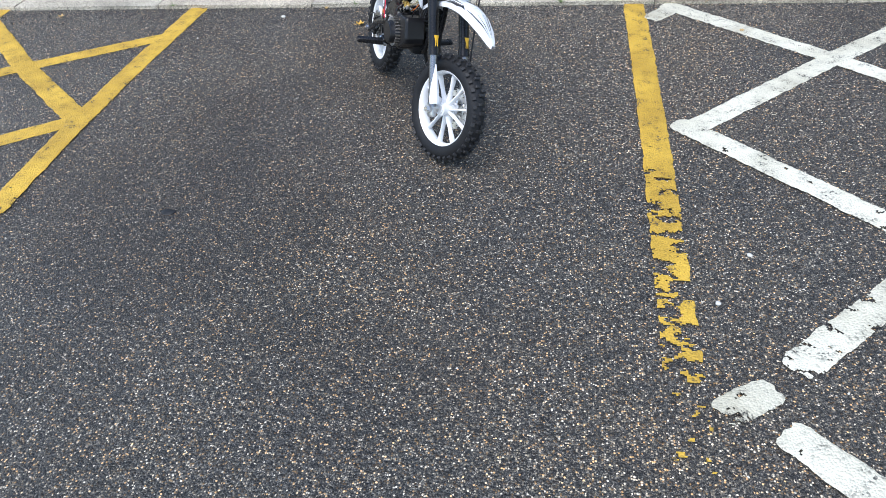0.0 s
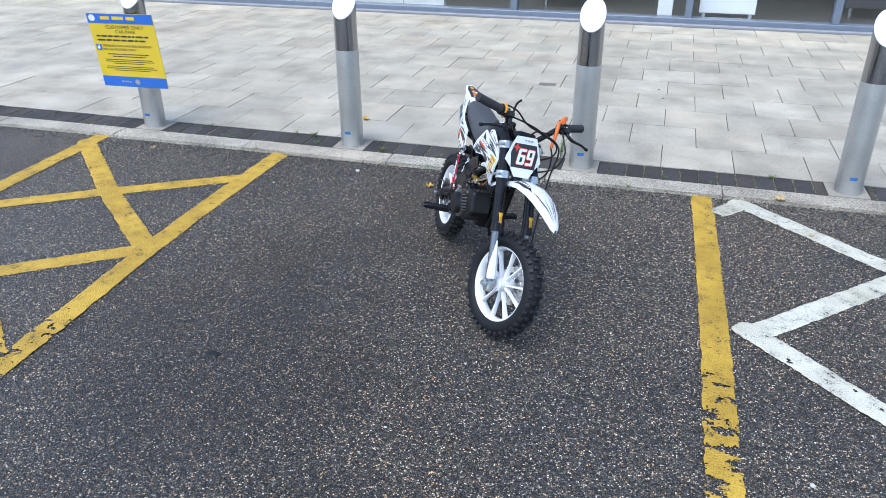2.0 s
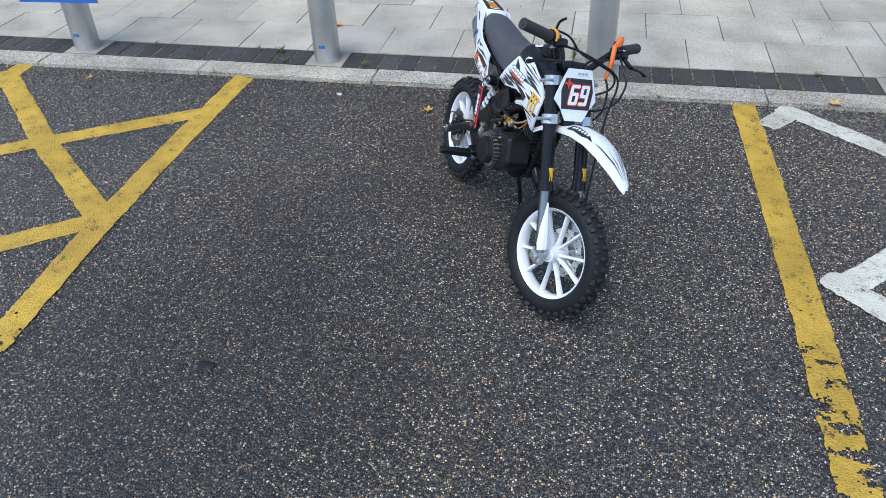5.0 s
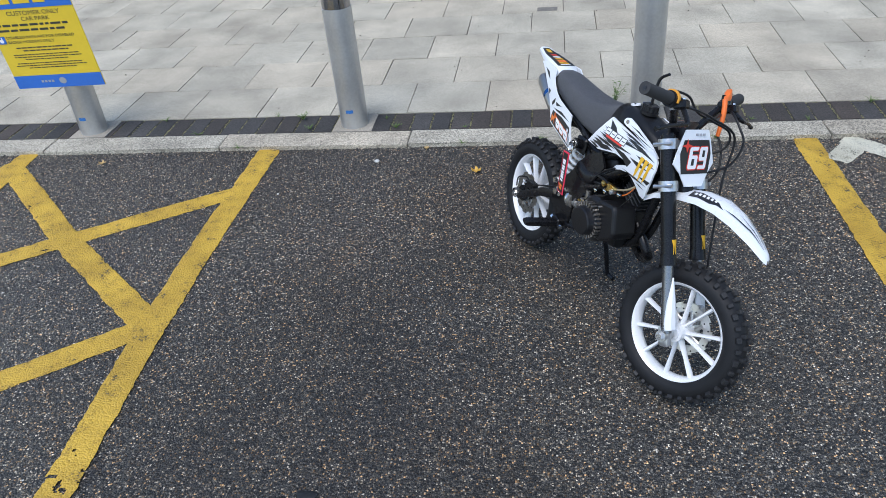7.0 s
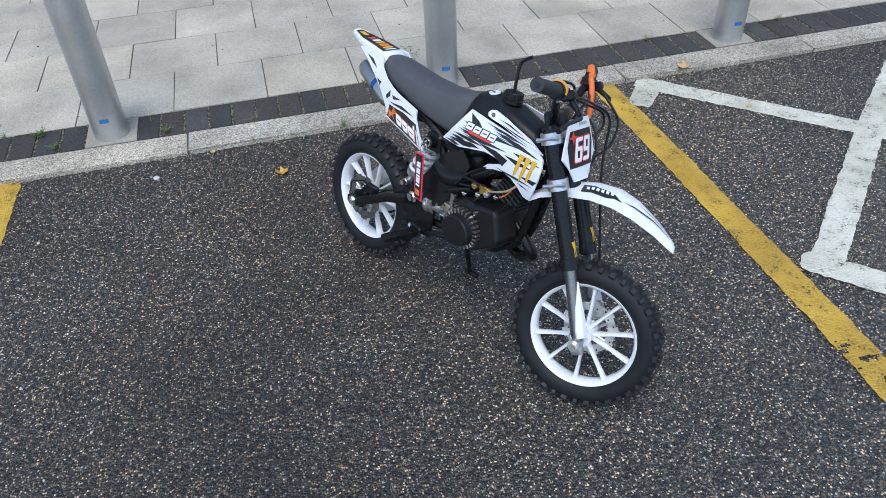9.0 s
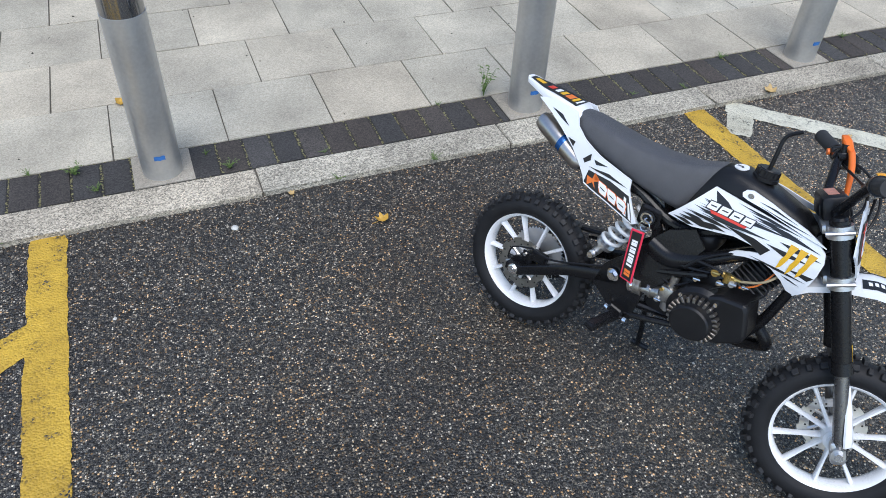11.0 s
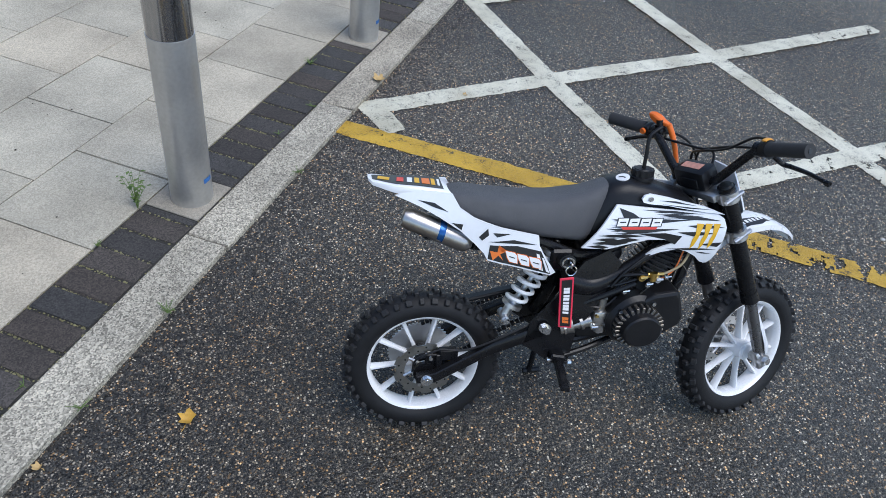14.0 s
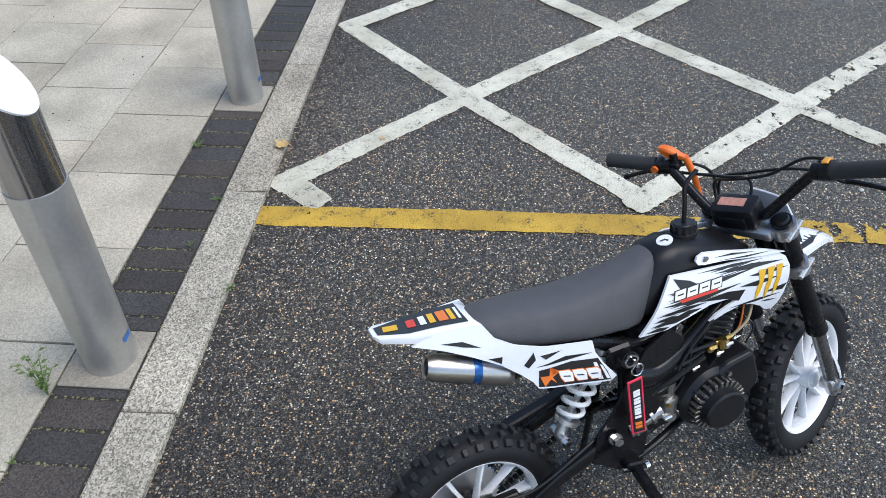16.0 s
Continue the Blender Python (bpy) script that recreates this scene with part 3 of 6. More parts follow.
def wheel(name, m, disc_side, rear=False):
    """A ten-spoke cast wheel on its hub, with knobbly tyre, brake disc and, at the rear, a sprocket."""
    bm = bmesh.new()
    lathe(bm, [(0.143, -0.026), (0.147, -0.022), (0.141, -0.014), (0.134, -0.008), (0.134, 0.008), (0.141, 0.014), (0.147, 0.022), (0.143, 0.026),
               (0.140, 0.024), (0.135, 0.019), (0.132, 0.006), (0.132, -0.006), (0.135, -0.019), (0.140, -0.024)], 64, closed=True)
    spokes = []
    for k in range(10):
        a = 2 * math.pi * (k // 2) / 5 + (0.19 if k % 2 else -0.19)
        b = 2 * math.pi * (k // 2) / 5 + (0.30 if k % 2 else -0.30)
        p, q = Vector((0.022 * math.cos(a), 0, 0.022 * math.sin(a))), Vector((0.134 * math.cos(b), 0, 0.134 * math.sin(b)))
        d = (q - p).normalized()
        s = Vector((-d.z, 0, d.x))
        rings = []
        for t, w, h in ((0, 0.0052, 0.013), (0.5, 0.0040, 0.009), (1, 0.0055, 0.012)):
            c = p.lerp(q, t)
            rings.append([c + s * w * x + Vector((0, h * y, 0)) for x, y in ((-1, -0.6), (-0.5, -1), (0.5, -1), (1, -0.6), (1, 0.6), (0.5, 1), (-0.5, 1), (-1, 0.6))])
        spokes.append(rings)
    rim = bp(name, bm, RIM_W, m=m, label="white cast ten-spoke wheel")
    for rings in spokes:
        bp("spoke", loft(bmesh.new(), rings), RIM_W, rim, m=m)
    bm = bmesh.new()
    cyl(bm, (0, -0.034, 0), (0, 0.034, 0), 0.027, seg=28)
    cyl(bm, (0, -0.040, 0), (0, 0.040, 0), 0.019, seg=24)
    bp("hub", bm, METAL_B if rear else RIM_W, rim, m=m)
    bm = bmesh.new()
    prof = []
    for k in range(17):
        a = radians(-118 + 236 * k / 16)
        prof.append((0.166 + 0.033 * math.cos(a), 0.036 * math.sin(a)))
    prof += [(0.140, 0.021), (0.140, -0.021)]
    lathe(bm, prof, 72, closed=True)
    tyre = bp("tyre", bm, TYRE_SHADED, rim, "black knobbly off-road tyre", m=m)
    bm = bmesh.new()
    N = 38
    for k in range(N):
        a = 360 * k / N
        rows = ((-0.011, 0.199, 0, 0.016), (0.011, 0.199, 0.5, 0.016)) if k % 2 else ((0.0, 0.2, 0.0, 0.024),)
        for y, r, o, w in rows:
            box(bm, (0, 0, 0), (0.0118, w, 0.014), pose(0, 0, 0, 0, a + o * 360 / N, 0) @ pose(0, y, r), 0.0015)
        for sgn in (-1, 1):
            tilt = sgn * -38
            box(bm, (0, 0, 0), (0.0165 if k % 2 else 0.0115, 0.015, 0.016), pose(0, 0, 0, 0, a + 0.3 * 360 / N, 0) @ pose(0, sgn * 0.0265, 0.189, tilt), 0.0015)
    bp("tread", bm, TREAD_LIT, rim, m=m, smooth=False)
    y = disc_side * 0.041
    bm = bmesh.new()
    for j in range(36):
        a0, a1 = 2 * math.pi * j / 36, 2 * math.pi * (j + 1) / 36
        for a, w in ((a0, 1.0),):
            ro = 0.074 + (0.004 if j % 4 < 2 else -0.002)
            pts = [(0.050, a0), (ro, a0), (ro, a1), (0.050, a1)]
            f = [bm.verts.new((r * math.cos(t), y + s, r * math.sin(t))) for s in (-0.0015, 0.0015) for r, t in pts]
            for q in ((0, 1, 2, 3), (7, 6, 5, 4), (1, 5, 6, 2), (0, 3, 7, 4)):
                bm.faces.new([f[i] for i in q])
    bmesh.ops.remove_doubles(bm, verts=bm.verts, dist=0.0001)
    bp("brake_disc", bm, DISC_DARK if rear else DISC, rim, "drilled steel brake disc", m=m, smooth=False)
    bm = bmesh.new()
    lathe(bm, [(0.015, y - 0.002), (0.024, y - 0.002), (0.024, y + 0.002), (0.015, y + 0.002)], 24, closed=True)
    for j in range(6):
        a = 2 * math.pi * j / 6 + 0.2
        tube(bm, [(0.018 * math.cos(a), y, 0.018 * math.sin(a)), (0.054 * math.cos(a + 0.35), y, 0.054 * math.sin(a + 0.35))], 0.0045, 6, 1)
    bp("disc_carrier", bm, DISC, rim, m=m, smooth=False)
    bm = bmesh.new()
    for j in range(18):
        a = 2 * math.pi * j / 18
        rr = 0.066 if j % 2 else 0.058
        cyl(bm, (rr * math.cos(a), y - 0.0019, rr * math.sin(a)), (rr * math.cos(a), y + 0.0019, rr * math.sin(a)), 0.0026, seg=8)
    bp("disc_hole", bm, DECAL_B, rim, m=m, smooth=False)
    if rear:
        bm = bmesh.new()
        y = -disc_side * 0.045
        T = 48
        ring = []
        for j in range(T * 2):
            r = 0.085 if j % 2 else 0.079
            a = math.pi * j / T
            ring.append((r * math.cos(a), r * math.sin(a)))
        loft(bm, [[(u, y + s, v) for u, v in ring] for s in (-0.002, 0.002)])
        bp("sprocket", bm, ALU, rim, "toothed alloy sprocket", m=m, smooth=False)
    return rim


GROW = Matrix.Scale(1.0, 4)
wheel("rear_wheel", pose(0, 0, WR, 0, 12, 0) @ GROW, -1, True)
wheel("front_wheel", FORK @ pose(*AXLE, 0, 20, 0) @ GROW, 1)

# swing arm, axle, chain
for sgn in (-1, 1):
    bm = bmesh.new()
    y = sgn * 0.078
    rings = []
    for x, z, h in ((-0.025, WR, 0.011), (0.02, WR + 0.004, 0.015), (0.16, WR + 0.085, 0.0165), (0.29, WR + 0.150, 0.019)):
        rings.append([(x, y + sx * 0.011, z + sz * h) for sx, sz in ((-1, -0.8), (-0.8, -1), (0.8, -1), (1, -0.8), (1, 0.8), (0.8, 1), (-0.8, 1), (-1, 0.8))])
    loft(bm, rings)
    bp("swing_arm", bm, METAL_B, label="black square-section swing arm")
bm = bmesh.new()
cyl(bm, (0, -0.098, WR), (0, 0.098, WR), 0.006, seg=12)
for sgn in (-1, 1):
    cyl(bm, (0, sgn * 0.089, WR), (0, sgn * 0.097, WR), 0.012, seg=6)
    cyl(bm, (0, sgn * 0.089, WR), (0, sgn * 0.091, WR), 0.016, seg=16)
bp("rear_axle", bm, CHROME)
bm = bmesh.new()
box(bm, (0.055, -0.056, WR + 0.055), (0.05, 0.022, 0.034), pose(0, 0, 0), 0.005)
box(bm, (0.032, -0.064, WR + 0.028), (0.016, 0.006, 0.06), None, 0.002)
cyl(bm, (0.04, -0.070, WR + 0.062), (0.04, -0.062, WR + 0.062), 0.006, seg=8)
cyl(bm, (0.072, -0.070, WR + 0.05), (0.072, -0.062, WR + 0.05), 0.006, seg=8)
bp("rear_caliper", bm, METAL_B)
bm = bmesh.new()
box(bm, (0.030, -0.0535, WR + 0.028), (0.062, 0.006, 0.050), None, 0.002)
cyl(bm, (0, -0.060, WR), (0, -0.050, WR), 0.030, seg=24)
bp("caliper_bracket", bm, METAL_B)
for x, z, mt in ((0.012, 0.046, CHROME), (0.05, 0.022, CHROME), (0.058, 0.044, BRASS)):
    bm = bmesh.new()
    cyl(bm, (x, -0.066, WR + z), (x, -0.056, WR + z), 0.0055, seg=6)
    bp("bracket_bolt", bm, mt, smooth=False)
bm = bmesh.new()
tube(bm, [(0.03, -0.072, WR + 0.08), (0.10, -0.085, WR + 0.085), (0.20, -0.082, WR + 0.125), (0.30, -0.07, WR + 0.17)], 0.003, 6)
tube(bm, [(0.03, -0.074, WR + 0.08), (-0.025, -0.074, WR + 0.055), (-0.035, -0.07, WR + 0.015)], 0.0025, 6)
bp("brake_cable", bm, PLASTIC_B)
bm = bmesh.new()
for z0, z1 in ((WR + 0.082, 0.43), (WR - 0.082, 0.355)):
    bm = bmesh.new()
    n = 34
    for k in range(n):
        t = k / (n - 1)
        box(bm, (0, 0, 0), (0.010, 0.007 if k % 2 else 0.010, 0.009), pose(0.005 + 0.36 * t, 0.046, z0 + (z1 - z0) * t, 0, -math.degrees(math.atan2(z1 - z0, 0.36)), 0))
    bp("chain_run", bm, METAL_B, smooth=False)
bm = bmesh.new()
box(bm, (0.18, 0.045, 0.375), (0.16, 0.026, 0.012), pose(0, 0, 0), 0.004)
bp("chain_guard", bm, PLASTIC_B, m=pose(0.18, 0, 0.375, 0, -14, 0) @ pose(-0.18, 0, -0.375))

# rear shock absorber
A, B = Vector((0.194, -0.03, 0.352)), Vector((0.300, -0.03, 0.552))
ax = (B - A).normalized()
bm = bmesh.new()
cyl(bm, A, A + ax * 0.06, 0.012, seg=14)
cyl(bm, A + ax * 0.04, B, 0.007, seg=12)
cyl(bm, A + ax * 0.035, A + ax * 0.045, 0.026, seg=20)
cyl(bm, B - ax * 0.028, B - ax * 0.018, 0.026, seg=20)
cyl(bm, A + Vector((0, -0.022, 0)), A + Vector((0, 0.022, 0)), 0.011, seg=14)
bp("shock_absorber", bm, ALU)
e1 = ax.orthogonal().normalized()
e2 = ax.cross(e1)
bm = bmesh.new()
coil = []
for k in range(6 * 14 + 1):
    a = 2 * math.pi * k / 14
    coil.append(A + ax * (0.045 + 0.155 * k / 84) + (e1 * math.cos(a) + e2 * math.sin(a)) * 0.0235)
tube(bm, coil, 0.0052, 8, 1)
bp("shock_spring", bm, SPRING_W, label="white coil spring")
bm = bmesh.new()
cyl(bm, A + Vector((0, -0.034, 0)), A + Vector((0, -0.022, 0)), 0.009, seg=6)
bp("shock_bolt", bm, CHROME, smooth=False)
bm = bmesh.new()
cyl(bm, (0.278, -0.112, 0.362), (0.278, -0.096, 0.362), 0.010, seg=6)
cyl(bm, (0.278, -0.099, 0.362), (0.278, -0.0955, 0.362), 0.015, seg=16)
bp("pivot_bolt", bm, CHROME, smooth=False)

# frame
bm = bmesh.new()
for y in (-0.045, 0.045):
    tube(bm, [(0.615, y * 0.4, 0.60), (0.48, y, 0.585), (0.36, y, 0.53), (0.24, y, 0.575), (0.08, y * 0.9, 0.61)], 0.0125, 10)
    tube(bm, [(0.625, y * 0.4, 0.585), (0.60, y * 0.5, 0.47), (0.558, y * 0.4, 0.36), (0.47, y * 0.6, 0.325), (0.30, y * 1.6, 0.31)], 0.0115, 10)
    tube(bm, [(0.30, y, 0.54), (0.33, y, 0.45), (0.30, y * 1.6, 0.31)], 0.0125, 10)
cyl(bm, FORK @ Vector((-0.022, 0, -0.13)), FORK @ Vector((-0.022, 0, -0.01)), 0.023, seg=20)
bp("frame", bm, METAL_B, label="black tubular steel frame")
for sgn in (-1, 1):
    bm = bmesh.new()
    tube(bm, [(0.325, sgn * 0.068, 0.475), (0.375, sgn * 0.070, 0.466), (0.43, sgn * 0.068, 0.49), (0.50, sgn * 0.060, 0.548), (0.56, sgn * 0.045, 0.59)], [0.022, 0.019, 0.016, 0.015, 0.014], 12)
    bp("frame_spar", bm, METAL_B)
    bm = bmesh.new()
    tube(bm, [(0.34, sgn * 0.075, 0.425), (0.40, sgn * 0.088, 0.452), (0.46, sgn * 0.095, 0.478)], 0.0055, 8)
    bp("engine_stay", bm, METAL_B)
bm = bmesh.new()
box(bm, (0.40, 0, 0.525), (0.09, 0.10, 0.07), pose(0, 0, 0), 0.03, 3)
bp("air_box", bm, PLASTIC_B)
bm = bmesh.new()
cyl(bm, (0.405, -0.079, 0.352), (0.405, -0.079, 0.374), 0.012, 0.015, seg=16)
cyl(bm, (0.405, -0.079, 0.346), (0.405, -0.079, 0.352), 0.005, seg=8)
bp("float_bowl", bm, ALU)
for x, z in ((0.388, 0.408), (0.41, 0.382), (0.43, 0.40)):
    bm = bmesh.new()
    cyl(bm, (x, -0.094, z), (x, -0.102, z), 0.0042, seg=6)
    bp("carburettor_screw", bm, BRASS if z > 0.405 else CHROME, smooth=False)
for sgn in (-1, 1):
    bm = sheet([(0.235, 0.30), (0.30, 0.262), (0.345, 0.275), (0.352, 0.36), (0.40, 0.45), (0.43, 0.52), (0.40, 0.555), (0.35, 0.525), (0.315, 0.47), (0.275, 0.41), (0.245, 0.365)],
               lambda u, v, w: Vector((u, sgn * (0.082 - 0.12 * max(0, v - 0.4) ** 1 + w), v)), 0.007, 0.03)
    bp("frame_plate", bm, METAL_B, smooth=False)

# engine
bm = bmesh.new()
box(bm, (0.455, 0, 0.385), (0.17, 0.13, 0.13), None, 0.022, 2)
box(bm, (0.40, -0.02, 0.37), (0.09, 0.11, 0.09), None, 0.016, 2)
engine = bp("engine", bm, mat("engine_casting", (0.022, 0.022, 0.023), 0.4, 0.5, var=0.25, scale=40), label="black and alloy two-stroke engine")
FIN = mat("finned_alloy", (0.04, 0.04, 0.041), 0.45, 0.5, var=0.2, scale=50)
bm = bmesh.new()
box(bm, (0, 0, 0.09), (0.055, 0.06, 0.12), None, 0.01)
head = bp("cylinder", bm, FIN, engine, m=pose(0.50, 0.0, 0.415, 0, 24, 0), smooth=False)
for k in range(8):
    bm = bmesh.new()
    box(bm, (0, 0, 0.055 + 0.0115 * k), (0.074, 0.082, 0.004), None, 0.001)
    bp("fin", bm, FIN, engine, m=pose(0.50, 0.0, 0.415, 0, 24, 0), smooth=False)
bm = bmesh.new()
lathe(bm, [(0.0, -0.075), (0.066, -0.075), (0.066, -0.104), (0.060, -0.112), (0.058, -0.114), (0.0, -0.114)], 40, pose(0.473, 0, 0.392))
bp("fan_housing", bm, PLASTIC_B, engine)
VANE = mat("fan_vane_alloy", (0.22, 0.20, 0.175), 0.35, 0.8)
for k in range(26):
    bm = bmesh.new()
    box(bm, (0, 0, 0), (0.006, 0.022, 0.012), pose(0.473, -0.124, 0.391, 0, 360 * k / 26, 0) @ pose(0, 0, 0.048), 0.001)
    bp("fan_vane", bm, VANE, engine, smooth=False)
bm = bmesh.new()
lathe(bm, [(0.0, -0.114), (0.048, -0.114), (0.050, -0.118), (0.044, -0.134), (0.042, -0.152), (0.038, -0.1555), (0.0, -0.1565)], 40, pose(0.473, 0, 0.391))
bp("pull_starter", bm, PLASTIC_B, engine, "black round pull-starter cover")
bm = bmesh.new()
rings = []
for y, s in ((-0.035, 1.0), (-0.108, 1.0), (-0.116, 0.93)):
    out = [(0.478, 0.452), (0.50, 0.462), (0.553, 0.468), (0.562, 0.460), (0.580, 0.405), (0.575, 0.385), (0.53, 0.352), (0.49, 0.345)]
    rings.append([(0.50 + (u - 0.50) * s, y, 0.41 + (v - 0.41) * s) for u, v in out])
loft(bm, rings)
bmesh.ops.bevel(bm, geom=[e for e in bm.edges], offset=0.003, segments=1, affect="EDGES")
bp("engine_cowl", bm, PLASTIC_B, engine, "black plastic engine cowl", smooth=False)
bm = bmesh.new()
box(bm, (0.398, -0.078, 0.395), (0.03, 0.036, 0.042), None, 0.005, 2)
cyl(bm, (0.385, -0.078, 0.385), (0.345, -0.074, 0.372), 0.016, seg=20)
cyl(bm, (0.366, -0.076, 0.380), (0.360, -0.076, 0.378), 0.021, seg=20)
cyl(bm, (0.40, -0.080, 0.41), (0.402, -0.082, 0.445), 0.009, seg=14)
cyl(bm, (0.42, -0.10, 0.41), (0.44, -0.105, 0.41), 0.007, seg=10)
bp("carburettor", bm, mat("carburettor_alloy", (0.40, 0.39, 0.37), 0.3, 0.9, var=0.35, scale=60), engine, "bright alloy carburettor")
bm = bmesh.new()
cyl(bm, (0.345, -0.076, 0.374), (0.316, -0.074, 0.366), 0.024, 0.023, seg=24)
bp("air_filter", bm, mat("filter_mesh", (0.30, 0.28, 0.25), 0.4, 0.8, var=0.4, scale=150), engine)
bm = bmesh.new()
box(bm, (0.495, -0.09, 0.495), (0.026, 0.012, 0.012), None, 0.002)
cyl(bm, (0.475, -0.09, 0.495), (0.52, -0.09, 0.497), 0.0045, seg=8)
cyl(bm, (0.495, -0.098, 0.485), (0.495, -0.098, 0.505), 0.007, seg=10)
bp("fuel_tap", bm, BRASS, engine)
for pts, r, mt in (([(0.43, -0.09, 0.495), (0.46, -0.095, 0.50), (0.49, -0.09, 0.495)], 0.004, PLASTIC_B), ([(0.52, -0.09, 0.497), (0.56, -0.085, 0.52), (0.59, -0.06, 0.56)], 0.003, mat("clear_fuel_hose", (0.30, 0.24, 0.14), 0.3)),
                   ([(0.36, -0.07, 0.46), (0.43, -0.088, 0.475), (0.52, -0.08, 0.50)], 0.0035, METAL_B), ([(0.55, -0.05, 0.53), (0.575, -0.085, 0.50), (0.555, -0.09, 0.47)], 0.0018, METAL_B),
                   ([(0.41, -0.09, 0.47), (0.46, -0.085, 0.53), (0.56, -0.06, 0.60)], 0.003, PLASTIC_B), ([(0.54, -0.02, 0.52), (0.60, -0.05, 0.53), (0.61, -0.03, 0.58)], 0.0045, PLASTIC_B)):
    bm = bmesh.new()
    tube(bm, pts, r, 8)
    bp("hose", bm, mt)
for x, y, z in ((0.50, -0.114, 0.445), (0.428, -0.114, 0.365), (0.43, -0.114, 0.43), (0.515, -0.114, 0.36)):
    bm = bmesh.new()
    cyl(bm, (x, y, z), (x, y - 0.007, z), 0.0045, seg=6)
    bp("engine_bolt", bm, CHROME, engine, smooth=False)

for pts, r, mt in (([(0.40, -0.082, 0.445), (0.43, -0.085, 0.47), (0.47, -0.07, 0.51)], 0.002, METAL_B), ([(0.415, -0.09, 0.39), (0.44, -0.098, 0.43), (0.50, -0.095, 0.478)], 0.0022, METAL_B), ([(0.52, -0.08, 0.48), (0.55, -0.075, 0.50), (0.57, -0.06, 0.545)], 0.002, DECAL_O),
                   ([(0.36, -0.08, 0.43), (0.40, -0.086, 0.425), (0.43, -0.08, 0.445)], 0.003, METAL_B)):
    bm = bmesh.new()
    tube(bm, pts, r, 6)
    bp("wire", bm, mt)
for x, y, z, r, h, mt in ((0.47, -0.094, 0.492, 0.008, 0.012, BRASS), (0.485, -0.096, 0.478, 0.006, 0.012, CHROME), (0.507, -0.092, 0.486, 0.007, 0.014, ALU), (0.53, -0.085, 0.488, 0.005, 0.010, CHROME), (0.44, -0.092, 0.462, 0.005, 0.008, CHROME), (0.425, -0.088, 0.412, 0.008, 0.014, ALU), (0.385, -0.094, 0.375, 0.006, 0.010, CHROME)):
    bm = bmesh.new()
    cyl(bm, (x, y + h / 2, z), (x, y - h / 2, z), r, seg=10)
    cyl(bm, (x - 0.004, y - h / 2, z), (x + 0.010, y - h / 2, z + 0.002), r * 0.45, seg=8)
    bp("fitting", bm, mt, engine)
bm = bmesh.new()
cyl(bm, (0.3285, -0.075, 0.3695), (0.3225, -0.075, 0.368), 0.0255, seg=28)
bp("filter_clamp", bm, CHROME, engine, "bright steel hose clamp")

# exhaust
bm = bmesh.new()
tube(bm, [(0.55, -0.01, 0.42), (0.610, 0.0, 0.36), (0.588, 0.03, 0.325), (0.53, 0.06, 0.295), (0.44, 0.080, 0.33), (0.36, 0.075, 0.44), (0.24, 0.04, 0.53), (0.14, -0.02, 0.548), (0.086, -0.047, 0.565)],
     [0.014, 0.015, 0.017, 0.020, 0.020, 0.018, 0.014, 0.013, 0.013], 14)
bp("exhaust_pipe", bm, METAL_B)
m0, m1 = Vector((0.088, -0.048, 0.565)), Vector((-0.085, -0.026, 0.617))
d = (m1 - m0).normalized()
bm = bmesh.new()


def oval(c, ru, rv):
    up = Vector((0, 0, 1)) - d * d.z
    up.normalize()
    sd = d.cross(up)
    return [c + up * rv * math.cos(2 * math.pi * j / 24) + sd * ru * math.sin(2 * math.pi * j / 24) for j in range(24)]


loft(bm, [oval(m0, 0.014, 0.014), oval(m0 + d * 0.012, 0.023, 0.023), oval(m0 + d * 0.02, 0.0255, 0.0265), oval(m0 + d * 0.165, 0.0255, 0.0265), oval(m1, 0.020, 0.021), oval(m1 - d * 0.003, 0.016, 0.016), oval(m1 - d * 0.03, 0.014, 0.014)])
muffler = bp("muffler", bm, MUFFLER, label="satin steel silencer with a blue band")
bm = bmesh.new()
loft(bm, [oval(m0 + d * 0.075, 0.0260, 0.0270), oval(m0 + d * 0.076, 0.0263, 0.0273), oval(m0 + d * 0.091, 0.0263, 0.0273), oval(m0 + d * 0.092, 0.0260, 0.0270)])
bp("heat_band", bm, DECAL_BL, muffler)

# seat, tank and plastics
BODY = pose(0, 0, DROP)


def ring(xb, zb, xt, zt, hb, ht, n=20, flat=0.45):
    """A cross-section from its bottom point to its top, broad below and rounded above."""
    out = []
    for j in range(n):
        a = 2 * math.pi * j / n
        c, s = math.cos(a), math.sin(a)
        t = 0.5 - 0.5 * math.copysign(abs(c) ** flat, c)
        w = hb + (ht - hb) * t
        out.append((xb + (xt - xb) * t, w * math.copysign(abs(s) ** 0.6, s), zb + (zt - zb) * t))
    return out


bm = bmesh.new()
loft(bm, [ring(-0.005, 0.672, -0.003, 0.694, 0.026, 0.018), ring(0.01, 0.662, 0.014, 0.708, 0.043, 0.032), ring(0.06, 0.650, 0.064, 0.712, 0.056, 0.045), ring(0.12, 0.635, 0.125, 0.706, 0.064, 0.052),
          ring(0.19, 0.618, 0.198, 0.698, 0.069, 0.055), ring(0.262, 0.602, 0.276, 0.699, 0.071, 0.053), ring(0.322, 0.592, 0.344, 0.711, 0.070, 0.047), ring(0.346, 0.588, 0.388, 0.731, 0.064, 0.040), ring(0.354, 0.596, 0.403, 0.734, 0.05, 0.03)])
bp("seat", bm, VINYL, label="dark grey textured vinyl seat", m=BODY, angle=60)
bm = bmesh.new()
